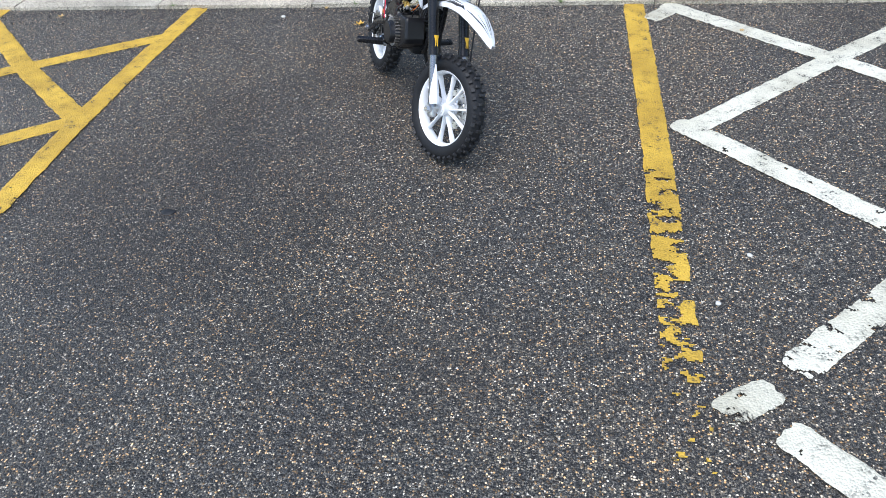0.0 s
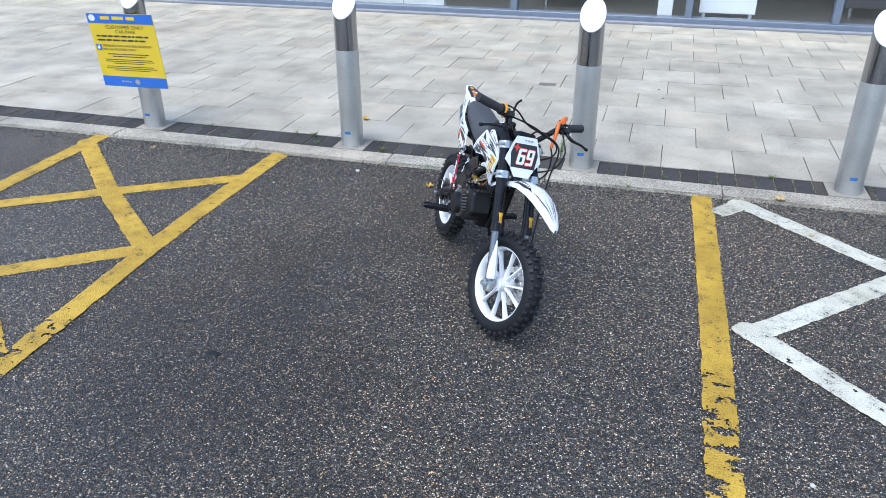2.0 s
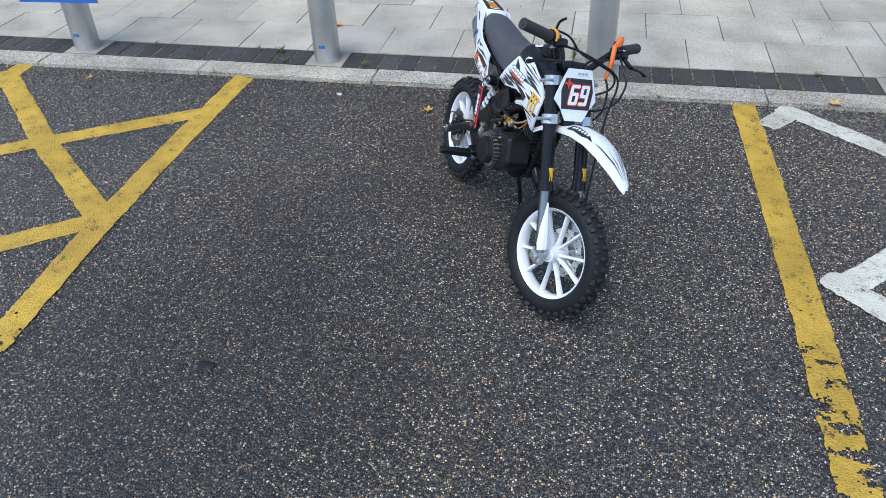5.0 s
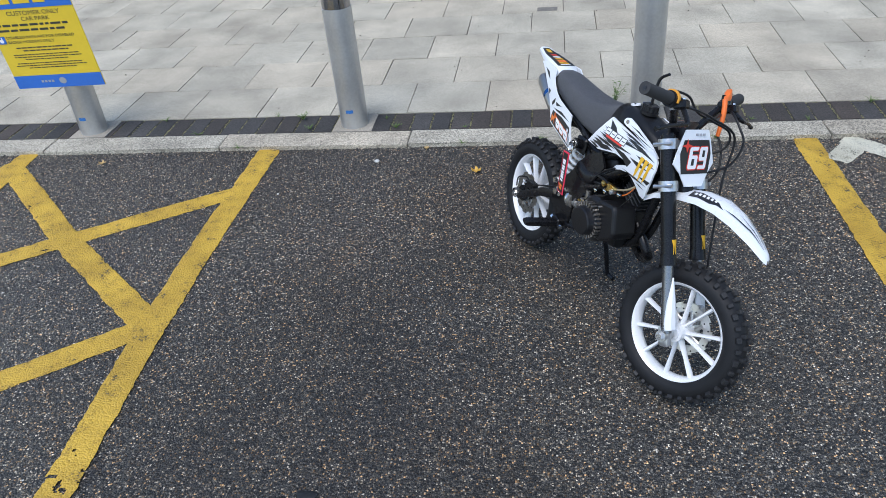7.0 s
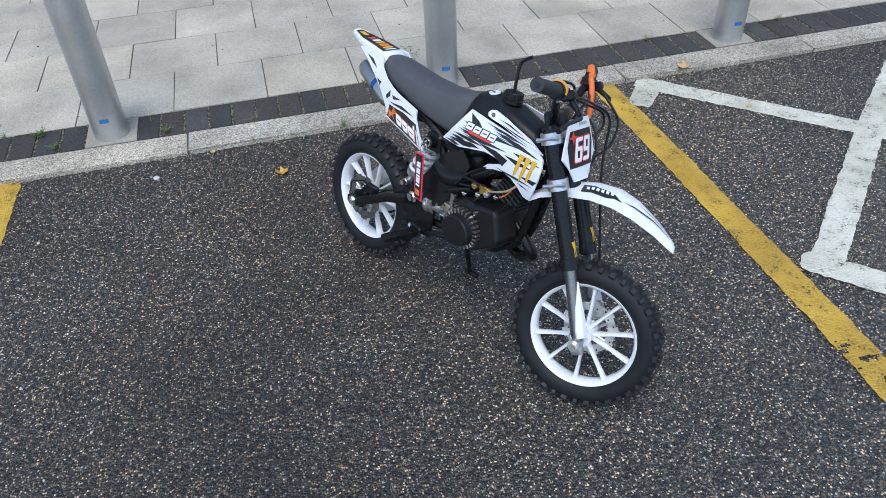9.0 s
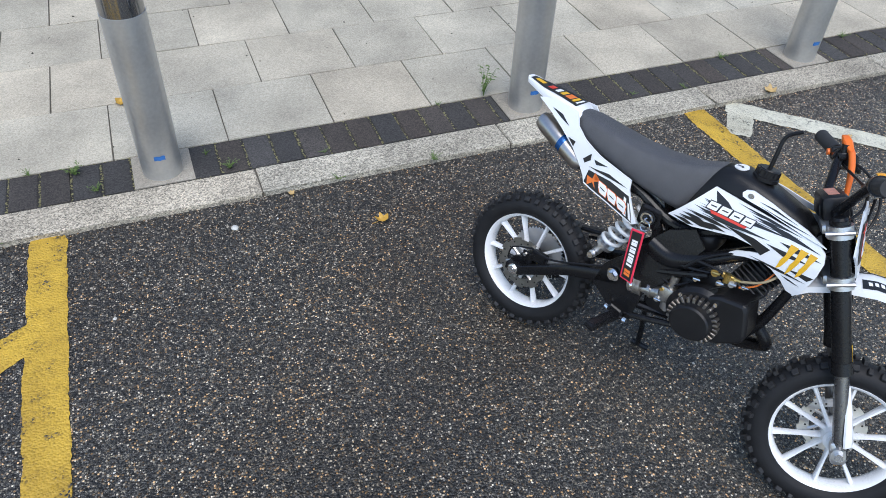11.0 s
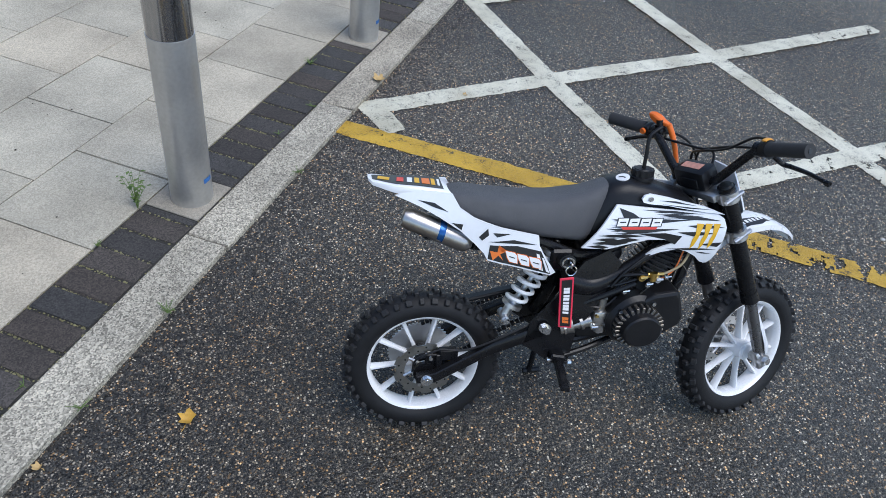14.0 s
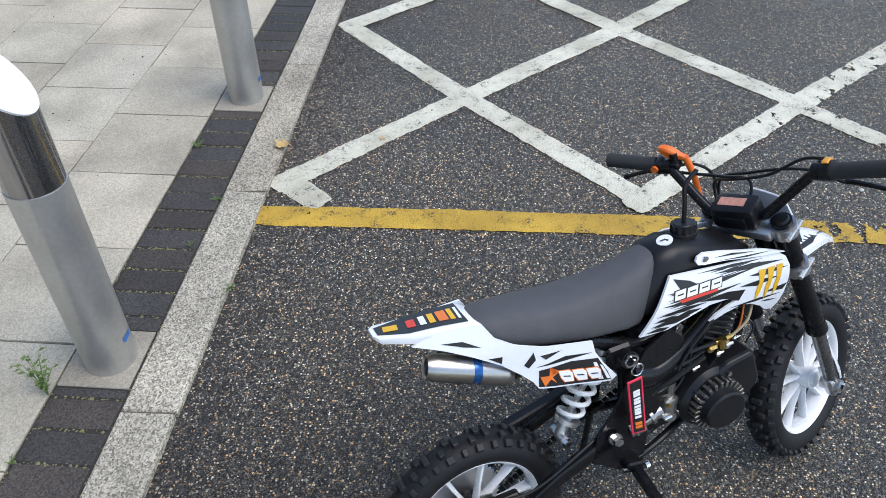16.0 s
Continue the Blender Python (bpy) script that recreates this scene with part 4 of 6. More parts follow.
loft(bm, [ring(0.335, 0.62, 0.380, 0.718, 0.045, 0.03), ring(0.35, 0.60, 0.396, 0.737, 0.058, 0.045), ring(0.41, 0.60, 0.43, 0.742, 0.066, 0.05), ring(0.48, 0.60, 0.49, 0.728, 0.066, 0.05), ring(0.56, 0.60, 0.565, 0.702, 0.056, 0.045), ring(0.595, 0.61, 0.60, 0.675, 0.035, 0.03)])
tank = bp("fuel_tank", bm, PLASTIC_B, label="black plastic fuel tank", m=BODY, angle=60)
bm = bmesh.new()
lathe(bm, [(0.0, 0.0), (0.025, 0.0), (0.025, 0.008), (0.021, 0.010), (0.021, 0.024), (0.018, 0.028), (0.0, 0.028)], 24, BODY @ pose(0.466, 0, 0.734, 90, 0, 0))
flute = [((0.0232 if j % 4 < 2 else 0.0212) * math.cos(math.pi * j / 24), (0.0232 if j % 4 < 2 else 0.0212) * math.sin(math.pi * j / 24)) for j in range(48)]
loft(bm, [[BODY @ Vector((0.466 + u, v, 0.734 + z)) for u, v in flute] for z in (0.010, 0.026)])
cap = bp("fuel_cap", bm, PLASTIC_B, tank)
bm = bmesh.new()
tube(bm, [(0.466, 0, 0.73), (0.466, 0.0, 0.775), (0.468, 0.004, 0.815), (0.492, 0.008, 0.838)], 0.0042, 8)
bp("breather_hose", bm, PLASTIC_B, cap)
bm = bmesh.new()
cyl(bm, (0.421, -0.012, 0.7165), (0.420, -0.0125, 0.7200), 0.014, seg=24)
bp("round_sticker", bm, DECAL_W, tank, "round white sticker")
bm = bmesh.new()
box(bm, (0.420, -0.0125, 0.7204), (0.016, 0.003, 0.001))
box(bm, (0.423, -0.0125, 0.7204), (0.004, 0.013, 0.001))
bp("sticker_mark", bm, DECAL_B, tank, smooth=False)


def side(sgn):
    """Maps the flat outline of a side panel to its curved place; w is the way out."""
    def f(u, v, w):
        u = u if u < 0.5 else 0.5 + (u - 0.5) * 0.86
        v = v if v > 0.6 else 0.6 - (0.6 - v) * 0.78
        k = min(1, max(0, (u - 0.31) / 0.36))
        y = 0.072 + 0.016 * k - 0.55 * max(0, v - 0.63) ** 1.25 - 3.0 * max(0, 0.60 - v) ** 2
        return Vector((u, sgn * (y + w), v + DROP))
    return f


SHROUD = [(0.316, 0.586), (0.345, 0.645), (0.366, 0.694), (0.42, 0.690), (0.50, 0.684), (0.60, 0.679), (0.645, 0.675), (0.663, 0.665), (0.672, 0.645), (0.670, 0.615), (0.662, 0.578), (0.652, 0.545), (0.640, 0.530), (0.620, 0.534), (0.600, 0.556), (0.57, 0.576), (0.545, 0.583), (0.50, 0.572), (0.474, 0.557),
          (0.467, 0.561), (0.479, 0.579), (0.505, 0.593), (0.535, 0.605), (0.50, 0.612), (0.46, 0.612), (0.41, 0.598), (0.37, 0.582)]
TONGUE = [(0.425, 0.708), (0.430, 0.716), (0.445, 0.720), (0.50, 0.712), (0.60, 0.694), (0.660, 0.676), (0.60, 0.681), (0.50, 0.694), (0.445, 0.698), (0.430, 0.701)]
PANEL = [(0.03, 0.712), (0.05, 0.684), (0.085, 0.666), (0.15, 0.646), (0.238, 0.626), (0.242, 0.602), (0.258, 0.572), (0.284, 0.532), (0.273, 0.524), (0.20, 0.546), (0.122, 0.566), (0.113, 0.582), (0.09, 0.604), (0.055, 0.630), (0.0, 0.656), (-0.05, 0.676), (-0.105, 0.696), (-0.06, 0.712)]


def panel_map(sgn):
    def f(u, v, w):
        y = 0.034 + 0.042 * min(1, max(0, (u + 0.12) / 0.26)) + 0.03 * min(1, max(0, (0.66 - v) / 0.1)) * 0.3 - 0.25 * max(0, v - 0.66)
        return Vector((u, sgn * (y + w), v + DROP))
    return f


rnd = random.Random(4)
for sgn in (-1, 1):
    flat_side, fp = side(sgn), panel_map(sgn)

    def fs(u, v, w):
        # the rear edge runs up and forward along the nose of the seat
        return flat_side(u + (0.020 + 0.13 * (v - 0.586)) * min(1, max(0, (0.54 - u) / 0.17)), v, w)
    shroud = bp("tank_shroud", sheet(SHROUD, fs, 0.005), PLASTIC_W, label="white plastic shroud with black splash stripes", angle=50)
    bp("shroud_tongue", sheet(TONGUE, lambda u, v, w: fs(u, v, w + 0.004), 0.005), PLASTIC_W, shroud, angle=50)
    up = 0.0056
    slivers = [[(0.372, 0.688), (0.395, 0.655), (0.45, 0.652), (0.41, 0.676)], [(0.36, 0.662), (0.44, 0.650), (0.58, 0.662), (0.44, 0.662)], [(0.352, 0.640), (0.42, 0.628), (0.54, 0.640), (0.43, 0.640)],
               [(0.342, 0.622), (0.40, 0.617), (0.45, 0.622), (0.40, 0.627)], [(0.334, 0.603), (0.385, 0.596), (0.415, 0.604), (0.38, 0.611)], [(0.326, 0.592), (0.36, 0.584), (0.372, 0.590), (0.35, 0.597)],
               [(0.43, 0.628), (0.50, 0.614), (0.535, 0.600), (0.55, 0.622), (0.50, 0.630)], [(0.47, 0.674), (0.56, 0.662), (0.655, 0.660), (0.57, 0.672)], [(0.51, 0.585), (0.58, 0.580), (0.655, 0.583), (0.59, 0.588)], [(0.595, 0.574), (0.615, 0.568), (0.645, 0.566), (0.615, 0.573)],
               [(0.60, 0.600), (0.655, 0.592), (0.667, 0.606), (0.63, 0.604)], [(0.38, 0.610), (0.41, 0.605), (0.44, 0.612), (0.41, 0.617)], [(0.43, 0.684), (0.52, 0.676), (0.60, 0.675), (0.52, 0.682)], [(0.338, 0.612), (0.37, 0.606), (0.39, 0.611), (0.37, 0.616)], [(0.56, 0.648), (0.60, 0.640), (0.665, 0.645), (0.61, 0.651)], [(0.535, 0.632), (0.58, 0.622), (0.64, 0.63), (0.59, 0.634)]]
    for o in slivers:
        bp("stripe", sheet(o, lambda u, v, w: fs(u, v, w + up), 0.0003, 0.025), DECAL_B, shroud, smooth=False)
    streaks = random.Random(21)
    for k in range(17):
        v0 = 0.600 + 0.0049 * k
        u0 = 0.322 + (v0 - 0.586) * 0.46 + streaks.uniform(0.004, 0.03) + (0.09 if k > 12 else 0)
        du, hv = streaks.uniform(0.045, 0.13), streaks.uniform(0.0006, 0.0019)
        if v0 < 0.612:
            du = min(du, 0.05)
        o = [(u0, v0), (u0 + du * 0.35, v0 - hv), (u0 + du, v0 + 0.002), (u0 + du * 0.4, v0 + hv)]
        bp("stripe", sheet(o, lambda u, v, w: fs(u, v, w + up + 0.0002), 0.0003, 0.025), DECAL_B, shroud, smooth=False)
    for o in ([(0.47, 0.706), (0.53, 0.700), (0.58, 0.695), (0.52, 0.705)], [(0.48, 0.698), (0.56, 0.692), (0.62, 0.687), (0.56, 0.689)]):
        bp("stripe", sheet(o, lambda u, v, w: fs(u, v, w + 0.0096), 0.0003, 0.025), DECAL_B, shroud, smooth=False)
    for k in range(3):
        x = 0.575 + 0.024 * k
        o = [(x + 0.010, 0.654), (x + 0.030, 0.653), (x + 0.022, 0.632), (x + 0.019, 0.618), (x + 0.011, 0.598), (x + 0.002, 0.586 - 0.006 * (k == 1)), (x + 0.004, 0.612), (x + 0.010, 0.628)]
        bp("claw_mark", sheet(o, lambda u, v, w: fs(u, v, w + up + 0.0005), 0.0003, 0.02), DECAL_Y, shroud, smooth=False)
    for k in range(4):
        x = 0.402 + 0.0235 * k
        for g, mt, lift in ((0.0018, DECAL_B, 0.0006), (0.0, DECAL_W, 0.0010)):
            o = [(x - 0.001 - g, 0.6463 - g), (x + 0.0192 + g, 0.6470 - g), (x + 0.0232 + g, 0.6648 + g), (x + 0.003 - g, 0.6638 + g)]
            bp("maker_mark", sheet(o, lambda u, v, w: flat_side(u, v, w + up + lift), 0.0003, 0.03), mt, shroud, smooth=False)
        o = [(x + 0.0052, 0.6542), (x + 0.0170, 0.6546), (x + 0.0177, 0.6572), (x + 0.0059, 0.6568)]
        bp("maker_mark", sheet(o, lambda u, v, w: flat_side(u, v, w + up + 0.0014), 0.0003, 0.03), DECAL_B, shroud, smooth=False)
    bp("maker_mark", sheet([(0.414, 0.6385), (0.482, 0.6395), (0.486, 0.6452), (0.410, 0.6450)], lambda u, v, w: flat_side(u, v, w + up + 0.0010), 0.0003, 0.03), DECAL_R, shroud, smooth=False)
    bm = bmesh.new()
    cyl(bm, fs(0.447, 0.709, 0.008), fs(0.447, 0.709, 0.012), 0.006, seg=12)
    bp("screw", bm, CHROME, shroud)
    panel = bp("side_panel", sheet(PANEL, fp, 0.005), PLASTIC_W, label="white tail side panel with dark race graphics", angle=50)
    pu = 0.0056
    for o in ([(0.122, 0.570), (0.20, 0.550), (0.273, 0.528), (0.264, 0.552), (0.246, 0.588), (0.19, 0.602), (0.125, 0.604)], [(0.03, 0.648), (0.055, 0.634), (0.058, 0.648)], [(0.098, 0.622), (0.118, 0.644), (0.121, 0.628), (0.106, 0.614)],
              [(0.13, 0.634), (0.172, 0.632), (0.14, 0.624)], [(0.12, 0.612), (0.18, 0.617), (0.236, 0.604), (0.18, 0.608)], [(-0.055, 0.690), (-0.015, 0.688), (0.02, 0.672), (-0.015, 0.678)]):
        bp("graphic", sheet(o, lambda u, v, w: fp(u, v, w + pu), 0.0003, 0.025), DECAL_B, panel, smooth=False)
    for o in ([(0.246, 0.541), (0.256, 0.537), (0.243, 0.580), (0.236, 0.583)], [(0.263, 0.535), (0.271, 0.531), (0.254, 0.570), (0.249, 0.573)]):
        bp("graphic", sheet(o, lambda u, v, w: fp(u, v, w + pu + 0.0006), 0.0003, 0.025), DECAL_W, panel, smooth=False)
    star = []
    for k in range(10):
        a, r = math.pi / 2 + math.pi * k / 5, (0.021 if k % 2 == 0 else 0.0044)
        star.append((0.146 + r * math.cos(a), 0.584 + r * math.sin(a)))
    bp("star", sheet(star, lambda u, v, w: fp(u, v, w + pu + 0.0006), 0.0003, 0.025), DECAL_O, panel, smooth=False)
    for k in range(3):
        x, z = 0.168 + 0.029 * k, 0.5655 - 0.0080 * k
        for g, mt, lift in ((0.0015, DECAL_O, 0.0010), (0.0, DECAL_W, 0.0016)):
            o = [(x - 0.006 - g, z + 0.026 + g), (x + 0.016 + g, z + 0.0205 + g), (x + 0.023 + g, z + 0.013), (x + 0.025 + g, z - 0.0065 - g), (x + 0.006 - g, z - 0.001 - g), (x - 0.001 - g, z + 0.010)]
            bp("maker_mark", sheet(o, lambda u, v, w: fp(u, v, w + pu + lift), 0.0003, 0.02), mt, panel, smooth=False)
        o = [(x + 0.003, z + 0.0135), (x + 0.018, z + 0.0085), (x + 0.0185, z + 0.0060), (x + 0.004, z + 0.0110)]
        bp("maker_mark", sheet(o, lambda u, v, w: fp(u, v, w + pu + 0.0022), 0.0003, 0.02), DECAL_B, panel, smooth=False)

# tail top with sponsor strip
bm = bmesh.new()
rings = []
for x, h, z, t in ((-0.165, 0.012, 0.730, 0.006), (-0.155, 0.024, 0.727, 0.010), (-0.11, 0.030, 0.721, 0.018), (-0.05, 0.036, 0.718, 0.028), (0.01, 0.041, 0.716, 0.045), (0.045, 0.038, 0.700, 0.05)):
    rings.append([(x, y * h, z - t + t * k) for y, k in ((-1.0, 0.0), (-1.05, 0.5), (-1.0, 0.88), (-0.85, 1.0), (0.85, 1.0), (1.0, 0.88), (1.05, 0.5), (1.0, 0.0))])
loft(bm, rings)
tail = bp("tail_fairing", bm, PLASTIC_W, label="white tail fairing with a sponsor strip", m=BODY, angle=50)


def tail_map(u, v, w):
    u = u * 0.98 + 0.024
    z = 0.716 + 0.005 * min(1, max(0, (0.01 - u) / 0.12)) + 0.006 * min(1, max(0, (-0.11 - u) / 0.045))
    return Vector((u, v, z + DROP + 0.0008 + w))


bp("sponsor_strip", sheet([(-0.184, -0.012), (-0.13, -0.026), (-0.015, -0.034), (-0.015, 0.034), (-0.13, 0.026), (-0.184, 0.012)], tail_map, 0.0004, 0.03), DECAL_B, tail, smooth=False)
for x0, x1, mt in ((-0.172, -0.145, DECAL_Y), (-0.128, -0.112, DECAL_R), (-0.104, -0.092, DECAL_W), (-0.086, -0.074, DECAL_Y), (-0.068, -0.048, DECAL_O), (-0.044, -0.034, DECAL_Y), (-0.028, -0.022, DECAL_W)):
    h = 0.007 + 0.013 * (x0 + 0.184) / 0.17
    bp("sponsor_mark", sheet([(x0, -h), (x1, -h - 0.001), (x1 + 0.003, h), (x0 + 0.003, h)], lambda u, v, w: tail_map(u, v, w + 0.0009), 0.0003, 0), mt, tail, smooth=False)
bm = bmesh.new()
box(bm, (0.08, 0, 0.605), (0.24, 0.10, 0.03), None, 0.01)
bp("seat_base", bm, PLASTIC_B, m=BODY)

# key lock and lanyard tag
bm = bmesh.new()
cyl(bm, (0.305, -0.075, 0.535), (0.305, -0.10, 0.540), 0.017, seg=24)
box(bm, (0.30, -0.068, 0.53), (0.05, 0.012, 0.055), None, 0.006)
bp("ignition_lock", bm, METAL_B)
bm = bmesh.new()
lathe(bm, [(0.010, -0.100), (0.014, -0.100), (0.014, -0.1035), (0.010, -0.1035)], 24, pose(0.305, 0, 0.540), closed=True)
box(bm, (0.307, -0.112, 0.540), (0.004, 0.02, 0.012), None, 0.001)
for k in range(14):
    a = 2 * math.pi * k / 14
    b = 2 * math.pi * (k + 1) / 14
    tube(bm, [(0.310 + 0.011 * math.cos(a), -0.114, 0.525 + 0.013 * math.sin(a)), (0.310 + 0.011 * math.cos(b), -0.114, 0.525 + 0.013 * math.sin(b))], 0.0015, 5, 1)
bp("key", bm, CHROME)
TM = pose(0.308, -0.118, 0.448, 0, -6, 0)
bm = bmesh.new()
box(bm, (0, 0, 0), (0.030, 0.003, 0.122), TM, 0.001)
tag = bp("lanyard_tag", bm, TAG, label="red fabric key tag with pale woven lettering")
bm = bmesh.new()
box(bm, (0, -0.0021, 0), (0.022, 0.001, 0.112), TM)
bp("tag_field", bm, DECAL_B, tag, smooth=False)
bm = bmesh.new()
rnd = random.Random(8)
z = 0.034
while z > -0.024:
    w = rnd.uniform(0.004, 0.007)
    box(bm, (0.0, -0.0029, z), (0.013, 0.0008, w), TM)
    z -= w + 0.002
bp("tag_lettering", bm, DECAL_W, tag, smooth=False)
bm = bmesh.new()
for z in (-0.034, -0.043):
    box(bm, (0.0, -0.0029, z), (0.014, 0.0008, 0.007), TM)
bp("tag_lettering", bm, DECAL_O, tag, smooth=False)

# foot pegs and side stand
for sgn in (-1, 1):
    bm = bmesh.new()
    box(bm, (0.315, sgn * 0.098, 0.286), (0.034, 0.03, 0.026), None, 0.004)
    cyl(bm, (0.298, sgn * 0.108, 0.280), (0.337, sgn * 0.108, 0.280), 0.005, seg=10)
    rings = []
    for t, h in ((0, 0.010), (0.15, 0.012), (0.9, 0.010), (1, 0.006)):
        c = Vector((0.318 - 0.016 * t, sgn * (0.105 + 0.115 * t), 0.280 - 0.004 * t))
        rings.append([c + Vector((0.010 * x, 0, h * z)) for x, z in ((-1, -0.7), (-0.7, -1), (0.7, -1), (1, -0.7), (1, 0.7), (0.7, 1), (-0.7, 1), (-1, 0.7))])
    loft(bm, rings)
    peg = bp("foot_peg", bm, METAL_B)
    for x in (0.293, 0.341):
        bm = bmesh.new()
        cyl(bm, (x - 0.004, sgn * 0.108, 0.280), (x + 0.004, sgn * 0.108, 0.280), 0.007, seg=8)
        bp("peg_pin", bm, CHROME, peg)
    bm = bmesh.new()
    tube(bm, [(0.305, sgn * 0.085, 0.275), (0.38, sgn * 0.08, 0.30), (0.46, sgn * 0.06, 0.325)], 0.008, 10)
    bp("peg_bracket", bm, METAL_B)
bm = bmesh.new()
tube(bm, [(0.335, 0.07, 0.275), (0.345, 0.115, 0.14), (0.348, 0.145, 0.044)], 0.008, 10)
tube(bm, [(0.33, 0.146, 0.044), (0.38, 0.150, 0.044)], 0.008, 8, 1)
bp("side_stand", bm, METAL_B)

# the body is longer towards the head tube, and the engine hangs low in the frame
def ease(t):
    t = min(1.0, max(0.0, t))
    return t * t * (3 - 2 * t)


for ob in list(bike.children_recursive):
    if any(o.name.startswith(("front_wheel", "rear_wheel", "side_stand")) for o in (ob, ob.parent)):
        continue
    for v in ob.data.vertices:
        x, y, z = v.co
        v.co.x = x + 0.056 * ease((x - 0.2) / 0.42)
        back = ease((0.12 - x) / 0.2) * ease((z - 0.48) / 0.06)
        v.co.x += 0.014 * back
        v.co.z = z + 0.010 * back - 0.022 * ease((x - 0.24) / 0.1) * ease((0.50 - z) / 0.08) * ease((z - 0.2) / 0.06)

# fork, clamps and front fender, all in the steered frame
for sgn in (-1, 1):
    y = sgn * 0.076
    bm = bmesh.new()
    cyl(bm, (0.012, y, -0.335), (0.012, y, 0.012), 0.0205, seg=24)
    cyl(bm, (0.012, y, -0.340), (0.012, y, -0.31), 0.0235, 0.0215, seg=24)
    leg = bp("fork_leg", bm, METAL_B, m=FORK, label="black fork leg")
    bm = bmesh.new()
    cyl(bm, (0.012, y, 0.012), (0.012, y, 0.018), 0.017, 0.014, seg=20)
    bp("fork_cap", bm, PLASTIC_B, leg, m=FORK)
    bm = bmesh.new()
    cyl(bm, (0.004, y, -0.53), (0.012, y, -0.34), 0.0155, seg=20)
    bp("fork_slider", bm, mat("dark_chrome", (0.22, 0.22, 0.225), 0.28, 0.9), leg, m=FORK)
    bm = bmesh.new()
    box(bm, (0.0, y, -0.540), (0.034, 0.026, 0.06), None, 0.009, 2)
    cyl(bm, (AXLE[0], y - 0.022, AXLE[2]), (AXLE[0], y + 0.022, AXLE[2]), 0.016, seg=20)
    bp("axle_lug", bm, ALU, leg, m=FORK)
    bm = bmesh.new()
    cyl(bm, (AXLE[0], y + sgn * 0.022, AXLE[2]), (AXLE[0], y + sgn * 0.031, AXLE[2]), 0.010, seg=6)
    bp("axle_nut", bm, CHROME, leg, m=FORK, smooth=False)
    bm = bmesh.new()
    rings = []
    for z, w, dx in ((-0.520, 0.034, 0.017), (-0.50, 0.038, 0.019), (-0.455, 0.029, 0.019), (-0.415, 0.016, 0.018), (-0.375, 0.003, 0.017)):
        q = w / 0.036
        rings.append([(0.012 + dx + k * 0.004 * q, y + s * w * 0.62, z) for s, k in ((-1, -4), (-0.6, -0.5), (0, 0.6), (0.6, -0.5), (1, -4))] + [(0.012 + dx + k * 0.004 * q - 0.004, y + s * w * 0.55, z) for s, k in ((1, -4), (0.6, -0.5), (0, 0.6), (-0.6, -0.5), (-1, -4))])
    loft(bm, rings)
    bp("fork_guard", bm, PLASTIC_W, leg, "white fork guard", m=FORK)
    for z in (-0.29,):
        bm = sheet([(-0.012, z - 0.035), (-0.008, z - 0.03), (-0.007, z), (-0.012, z + 0.02), (0.012, z + 0.02), (0.012, z + 0.012), (0.006, z + 0.008), (0.005, z - 0.03), (0.0, z - 0.025), (-0.003, z + 0.005), (-0.006, z - 0.028)],
                   lambda u, v, w: Vector((0.012 + 0.0213 * math.cos(u / 0.021) + w * 0, y + 0.0213 * math.sin(u / 0.021), v)), 0.0, 0.006)
        bp("claw_mark", bm, DECAL_Y, leg, m=FORK, smooth=False)
for nm, z in (("upper_clamp", -0.012), ("lower_clamp", -0.125)):
    bm = bmesh.new()
    for sgn in (-1, 1):
        cyl(bm, (0.012, sgn * 0.076, z - 0.014), (0.012, sgn * 0.076, z + 0.014), 0.0265, seg=28)
        cyl(bm, (-0.018, sgn * 0.098, z), (0.038, sgn * 0.098, z), 0.0055, seg=8)
    box(bm, (0.0, 0, z), (0.045, 0.13, 0.022), None, 0.006, 2)
    bp(nm, bm, ALU, m=FORK, label="cast alloy fork clamp")
bm = bmesh.new()
rings = []
for x, z, w, c in ((-0.085, -0.175, 0.050, 0.004), (-0.05, -0.160, 0.052, 0.008), (0.02, -0.150, 0.050, 0.014), (0.09, -0.150, 0.058, 0.018), (0.15, -0.162, 0.060, 0.020), (0.20, -0.185, 0.052, 0.018), (0.255, -0.222, 0.036, 0.012), (0.295, -0.258, 0.018, 0.006), (0.305, -0.268, 0.006, 0.002)):
    top = [(x, w * s, z + c * (1 - s * s)) for s in (-1, -0.8, -0.5, -0.2, 0.2, 0.5, 0.8, 1)]
    bot = [(x, w * s, z - 0.004 + c * (1 - s * s) - 0.010 * (abs(s) > 0.9)) for s in (1, 0.8, 0.5, 0.2, -0.2, -0.5, -0.8, -1)]
    rings.append(top + bot)
loft(bm, rings)
FEND = FORK @ pose(0.02, 0, -0.148, 0, 12, 0) @ Matrix.Diagonal((0.93, 1, 1, 1)) @ pose(-0.02, 0, 0.15)
fender = bp("front_fender", bm, PLASTIC_W, m=FEND, label="white front fender with a dark graphic", angle=50)


def fend_map(u, v, w):
    zs = ((-0.05, -0.160, 0.008, 0.052), (0.02, -0.150, 0.014, 0.05), (0.09, -0.150, 0.018, 0.058), (0.15, -0.162, 0.020, 0.06), (0.20, -0.185, 0.018, 0.052), (0.255, -0.222, 0.012, 0.036), (0.305, -0.268, 0.002, 0.006))
    for p, q in zip(zs, zs[1:]):
        if u <= q[0]:
            break
    t = (u - p[0]) / (q[0] - p[0])
    z, c, hw = (p[i] + (q[i] - p[i]) * t for i in (1, 2, 3))
    s = v / hw
    return FEND @ Vector((u, v, z + c * (1 - s * s) + 0.0012 + w))


